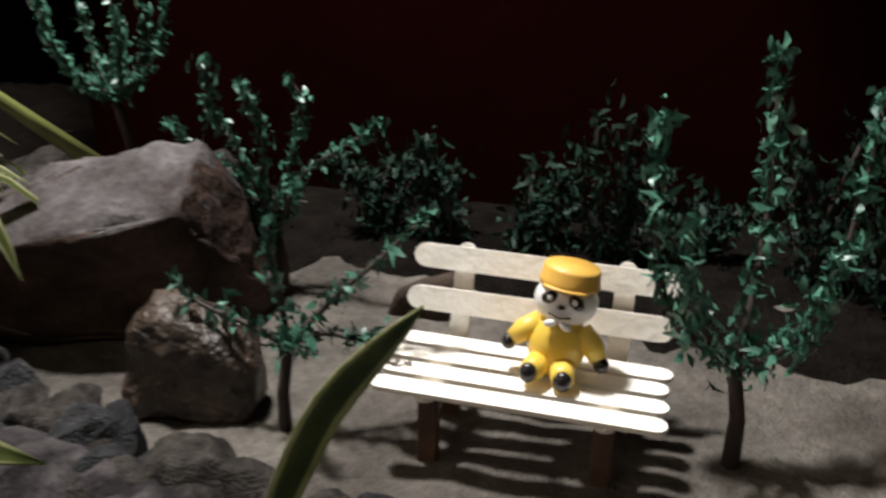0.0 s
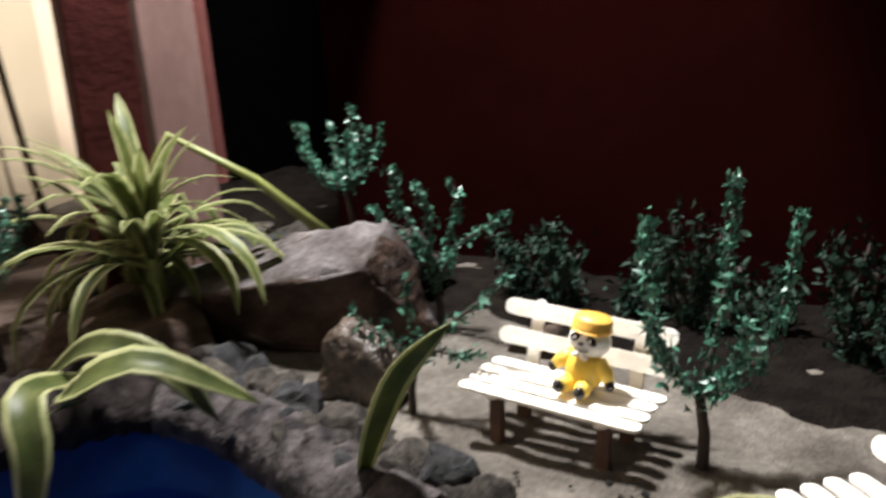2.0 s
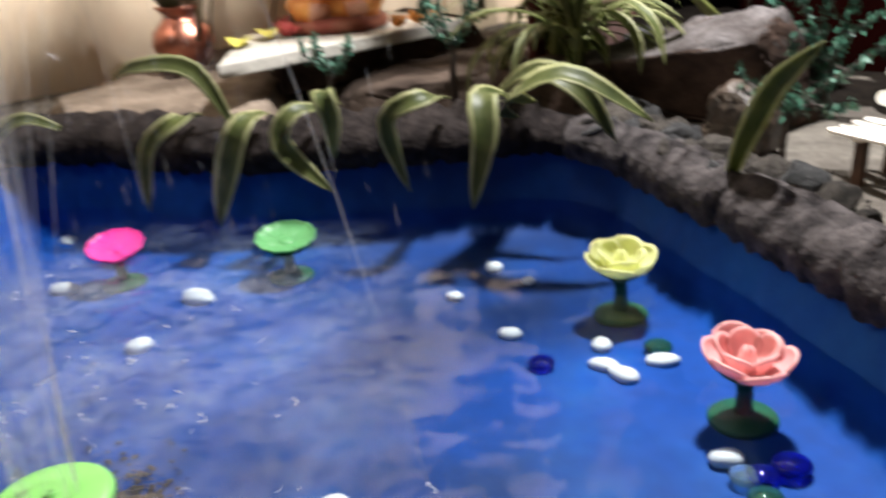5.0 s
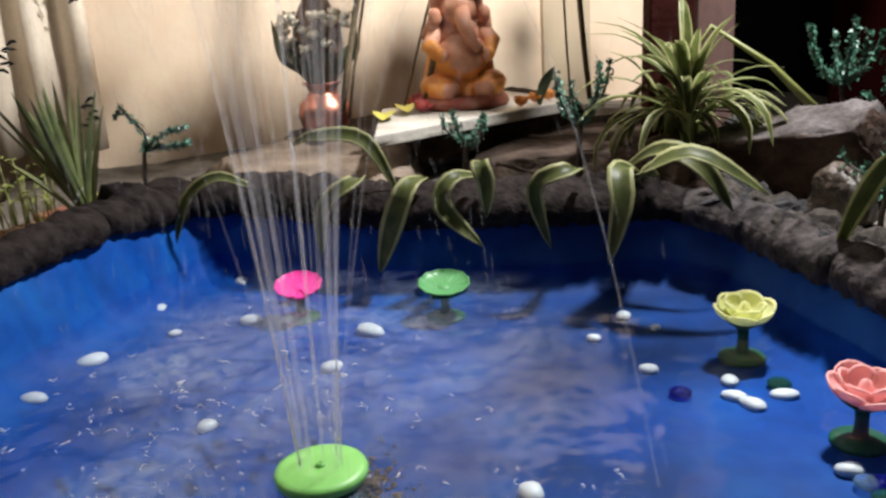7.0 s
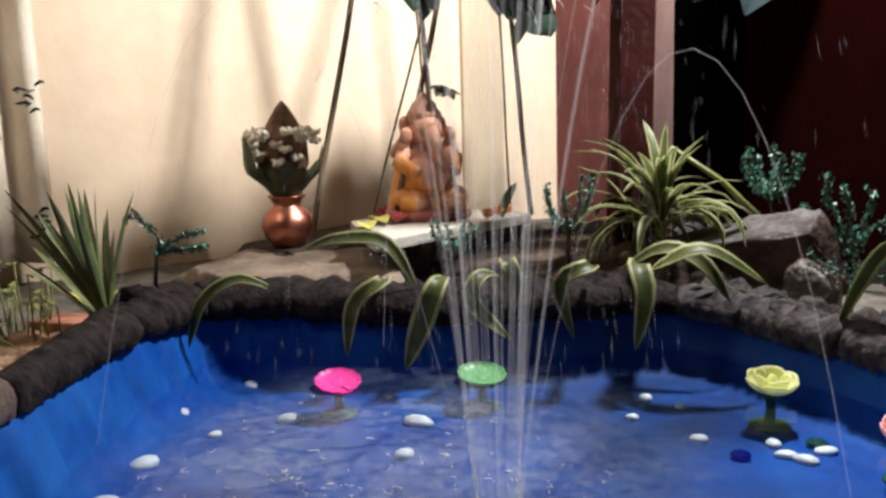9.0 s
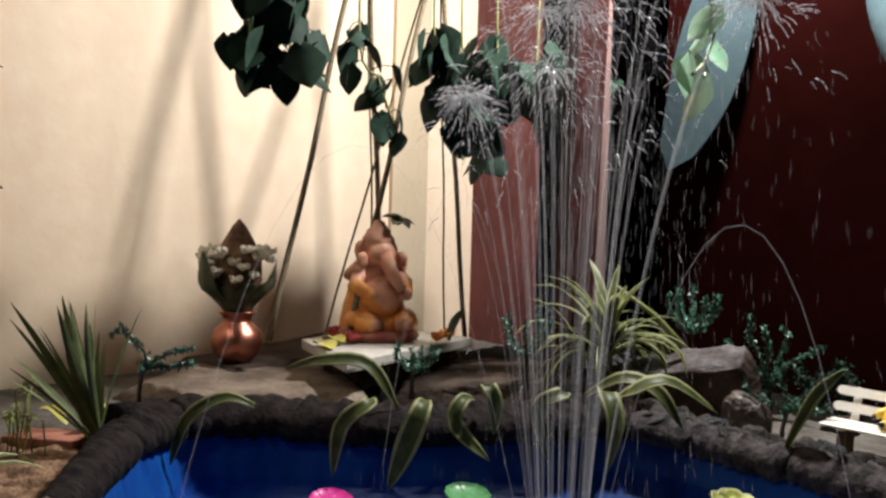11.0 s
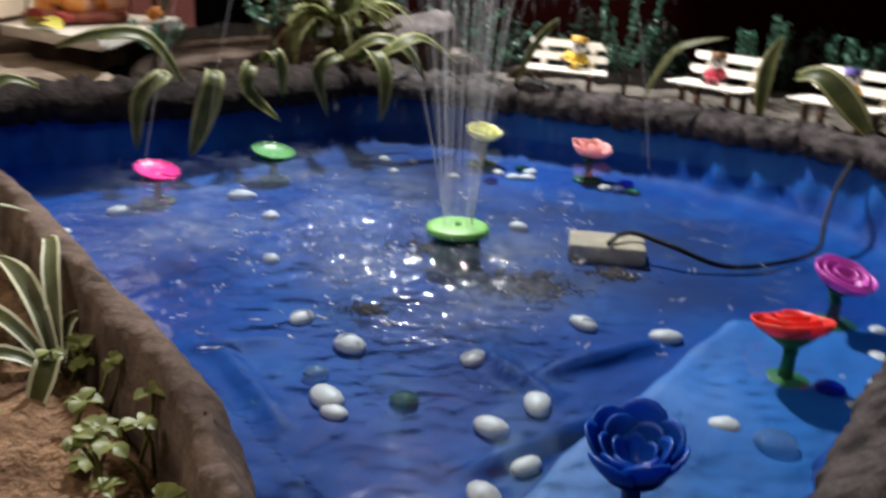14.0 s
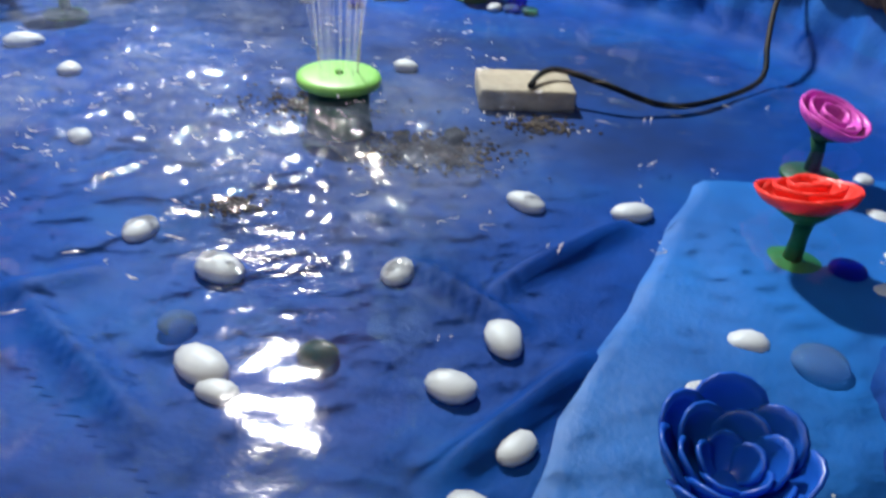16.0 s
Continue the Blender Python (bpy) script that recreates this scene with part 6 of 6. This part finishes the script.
for k, (x, y) in enumerate(((-0.53, -0.60), (-0.545, -0.585), (-0.52, -0.59), (-0.555, -0.60))):
    bm = bmesh.new()
    blade(bm, [(0, 0, 0), (0.012, 0.008, 0.014), (0.024, 0.020, 0.016)], 0.022, (0, 0, 1), 8, margin=False, base=0.2)
    ob = part("fallen_leaf", bm, YELLEAF if k % 2 else FRESH)
    ob.matrix_world = pose(x, y, 0.090, 0, 0, 60 * k)
    tagged(ob, "yellow-green fallen leaf on the terracotta tile", "leaf", "fallen leaves")

# ---- the fountain's water ----
def spray_material(alpha):
    m = bpy.data.materials.new("water_spray")
    m.use_nodes = True
    nt = m.node_tree
    nt.nodes.clear()
    out = nt.nodes.new("ShaderNodeOutputMaterial")
    front, back, clear = (nt.nodes.new(k) for k in ("ShaderNodeBsdfDiffuse", "ShaderNodeBsdfTranslucent", "ShaderNodeBsdfTransparent"))
    for n in (front, back):
        n.inputs[0].default_value = (0.97, 0.97, 0.99, 1)
    white, mix = nt.nodes.new("ShaderNodeMixShader"), nt.nodes.new("ShaderNodeMixShader")
    white.inputs[0].default_value, mix.inputs[0].default_value = 0.7, alpha
    nt.links.new(front.outputs[0], white.inputs[1])
    nt.links.new(back.outputs[0], white.inputs[2])
    shine, glint = nt.nodes.new("ShaderNodeBsdfGlossy"), nt.nodes.new("ShaderNodeMixShader")
    shine.inputs["Roughness"].default_value, glint.inputs[0].default_value = 0.25, 0.3
    nt.links.new(white.outputs[0], glint.inputs[1])
    nt.links.new(shine.outputs[0], glint.inputs[2])
    nt.links.new(clear.outputs[0], mix.inputs[1])
    nt.links.new(glint.outputs[0], mix.inputs[2])
    nt.links.new(mix.outputs[0], out.inputs[0])
    return m


SPRAY, DROPS = spray_material(0.06), spray_material(1.0)
NOZZLE = Vector((CAP_AT[0], CAP_AT[1], 0.037))
G = 9.81
rnd = random.Random(9)
jets = bmesh.new()
DROP_V, DROP_F = [], []  # beads of the bursts and splashes, and of the modelled glints
FALL_V, FALL_F = [], []  # thin falling streaks


def drop(p, r, k=1.6, along=None, verts=DROP_V, faces=DROP_F):
    """A small six-pointed bead, drawn out along its way."""
    n = len(verts)
    p = Vector(p)
    w = along or Vector((0, 0, 1))
    u = (Vector((1, 0, 0)) if abs(w.x) < 0.8 else Vector((0, 1, 0))).cross(w).normalized() * r
    v = w.cross(u)
    w = w * (r * k)
    verts.extend(tuple(p + d) for d in (u, v, -u, -v, w, -w))
    for i in range(4):
        j = (i + 1) % 4
        faces.append((n + i, n + j, n + 4))
        faces.append((n + j, n + i, n + 5))


def jet(azimuth, top, reach, r=0.0009, falls=40, whole=False):
    """A ballistic thread that rises to height top and falls back reach metres away, breaking into drops."""
    vz = math.sqrt(2 * G * (top - NOZZLE.z))
    t_all = vz / G + math.sqrt(2 * (top - WATER_Z) / G)
    v = reach / t_all
    d = Vector((math.cos(azimuth), math.sin(azimuth), 0))

    def at(t):
        return NOZZLE + d * (0.012 + v * t) + Vector((0, 0, vz * t - 0.5 * G * t * t))

    def way(t):
        return (d * v + Vector((0, 0, vz - G * t))).normalized()

    stop = t_all * 0.96 if whole else vz / G * rnd.uniform(0.55, 0.95)
    tube(jets, [at(stop * k / 15) for k in range(16)], [r * (1 + 0.03 * k) for k in range(16)], 6)
    for k in range(falls):
        t = t_all * (0.25 + 0.75 * rnd.random())
        p = at(t) + Vector((rnd.gauss(0, 1), rnd.gauss(0, 1), rnd.gauss(0, 1))) * 0.010 * (t / t_all) ** 2
        if p.z > WATER_Z + 0.004:
            drop(p, rnd.uniform(0.00005, 0.00011), rnd.uniform(24, 90) * min(1.0, 0.15 + abs(vz - G * t) / 2), way(t), FALL_V, FALL_F)


def burst(at, n, size):
    """Where a thread breaks: short bent streaks flung outwards."""
    for k in range(n):
        d = Vector((rnd.gauss(0, 1), rnd.gauss(0, 1), rnd.gauss(0.3, 0.8))).normalized()
        q = abs(rnd.gauss(0, size))
        p = Vector(at) + d * q - Vector((0, 0, q * q / size * 0.5))
        u = (d - Vector((0, 0, 0.5))).normalized()
        r, bend = rnd.uniform(0.00016, 0.00042), Vector((0, 0, -rnd.uniform(0.2, 0.7)))
        for j in range(3):  # a short bent streak of three links
            drop(p, r, rnd.uniform(5, 9), u)
            p = p + u * (r * 11)
            u = (u + bend).normalized()


for k in range(24):
    jet(2 * math.pi * k / 24 + rnd.uniform(-0.2, 0.2), rnd.uniform(0.40, 0.54), rnd.uniform(0.05, 0.15), rnd.uniform(0.0004, 0.0008))
for az, top, reach in ((3.6, 0.40, 0.17), (3.9, 0.36, 0.26), (3.2, 0.38, 0.24), (0.55, 0.46, 0.20), (0.65, 0.315, 0.19), (2.3, 0.42, 0.20), (5.2, 0.42, 0.15), (1.6, 0.44, 0.22), (2.8, 0.34, 0.30)):
    jet(az, top, reach, 0.00036, 16, top < 0.37)
for az, top, reach in ((3.67, 0.40, 0.135), (0.526, 0.463, 0.205), (4.4, 0.47, 0.07), (1.2, 0.49, 0.06), (5.6, 0.45, 0.11)):
    jet(az, top, reach, 0.0011, 34)
burst((-0.038, -0.555, 0.395), 300, 0.016)
burst((0.116, -0.465, 0.458), 300, 0.020)
burst((0.03, -0.52, 0.47), 300, 0.040)
burst((-0.02, -0.50, 0.46), 240, 0.038)
burst((0.05, -0.56, 0.44), 200, 0.032)
burst((0.01, -0.53, 0.41), 180, 0.040)
for k in range(3200):  # drops falling back all round the column
    a, q = rnd.uniform(0, 6.28), abs(rnd.gauss(0, 0.062))
    z = 0.50 - abs(rnd.gauss(0, 0.15))
    if z > WATER_Z + 0.01:
        drop((NOZZLE.x + math.cos(a) * q, NOZZLE.y + math.sin(a) * q, z), rnd.uniform(0.00005, 0.00011), rnd.uniform(20, 110), None, FALL_V, FALL_F)
for k in range(130):  # crowns where drops strike the water, and white crescents modelled as ripple glints
    x, y = rnd.gauss(-0.03, 0.12), rnd.gauss(-0.57, 0.085)
    if inside_depth(x, y) > 0.03:
        size, a0, turn = rnd.uniform(0.0015, 0.0045), rnd.uniform(0, 6.28), rnd.uniform(1.2, 3.4)
        thick = rnd.uniform(0.0002, 0.00045)
        for j in range(6):
            a = a0 + turn * j / 5
            drop((x + math.cos(a) * size, y + math.sin(a) * size * 0.8, WATER_Z + 0.0014 + abs(rnd.gauss(0, 0.0006))), thick * (1.15 - 0.2 * abs(j - 2.5)), max(1.0, size * turn / 5 / thick), Vector((-math.sin(a), math.cos(a) * 0.8, 0)).normalized())
        if rnd.random() < 0.4:
            drop((x, y, WATER_Z + rnd.uniform(0.004, 0.012)), rnd.uniform(0.0004, 0.0008), rnd.uniform(1, 2.2))
for k in range(60):  # small white arcs modelled as glints on the ripples round the stirred water
    a, q = rnd.uniform(0, 6.28), rnd.gauss(0.15, 0.05)
    x, y = CAP_AT[0] - 0.03 + math.cos(a) * q * 1.15, CAP_AT[1] - 0.045 + math.sin(a) * q * 0.9
    if inside_depth(x, y) > 0.03:
        turn = Vector((math.cos(a + 1.57 + rnd.gauss(0, 0.5)), math.sin(a + 1.57 + rnd.gauss(0, 0.5)), 0))
        for j in range(rnd.randint(1, 3)):
            drop((x + rnd.gauss(0, 0.003), y + rnd.gauss(0, 0.002), WATER_Z + 0.0012), rnd.uniform(0.0003, 0.0007), rnd.uniform(3, 8), turn)
fountain = thing("fountain_spray", (0, 0, 0), "thin fountain jets from the green cap breaking into drops", "fountain spray", kind="stuff")
part("jet_threads", jets, SPRAY, fountain)
for name, verts, faces, mat in (("water_drops", DROP_V, DROP_F, DROPS), ("falling_drops", FALL_V, FALL_F, spray_material(0.20))):
    me = bpy.data.meshes.new(name)
    me.from_pydata(verts, [], faces)
    me.materials.append(mat)
    me.shade_smooth()
    new(name, me).parent = fountain
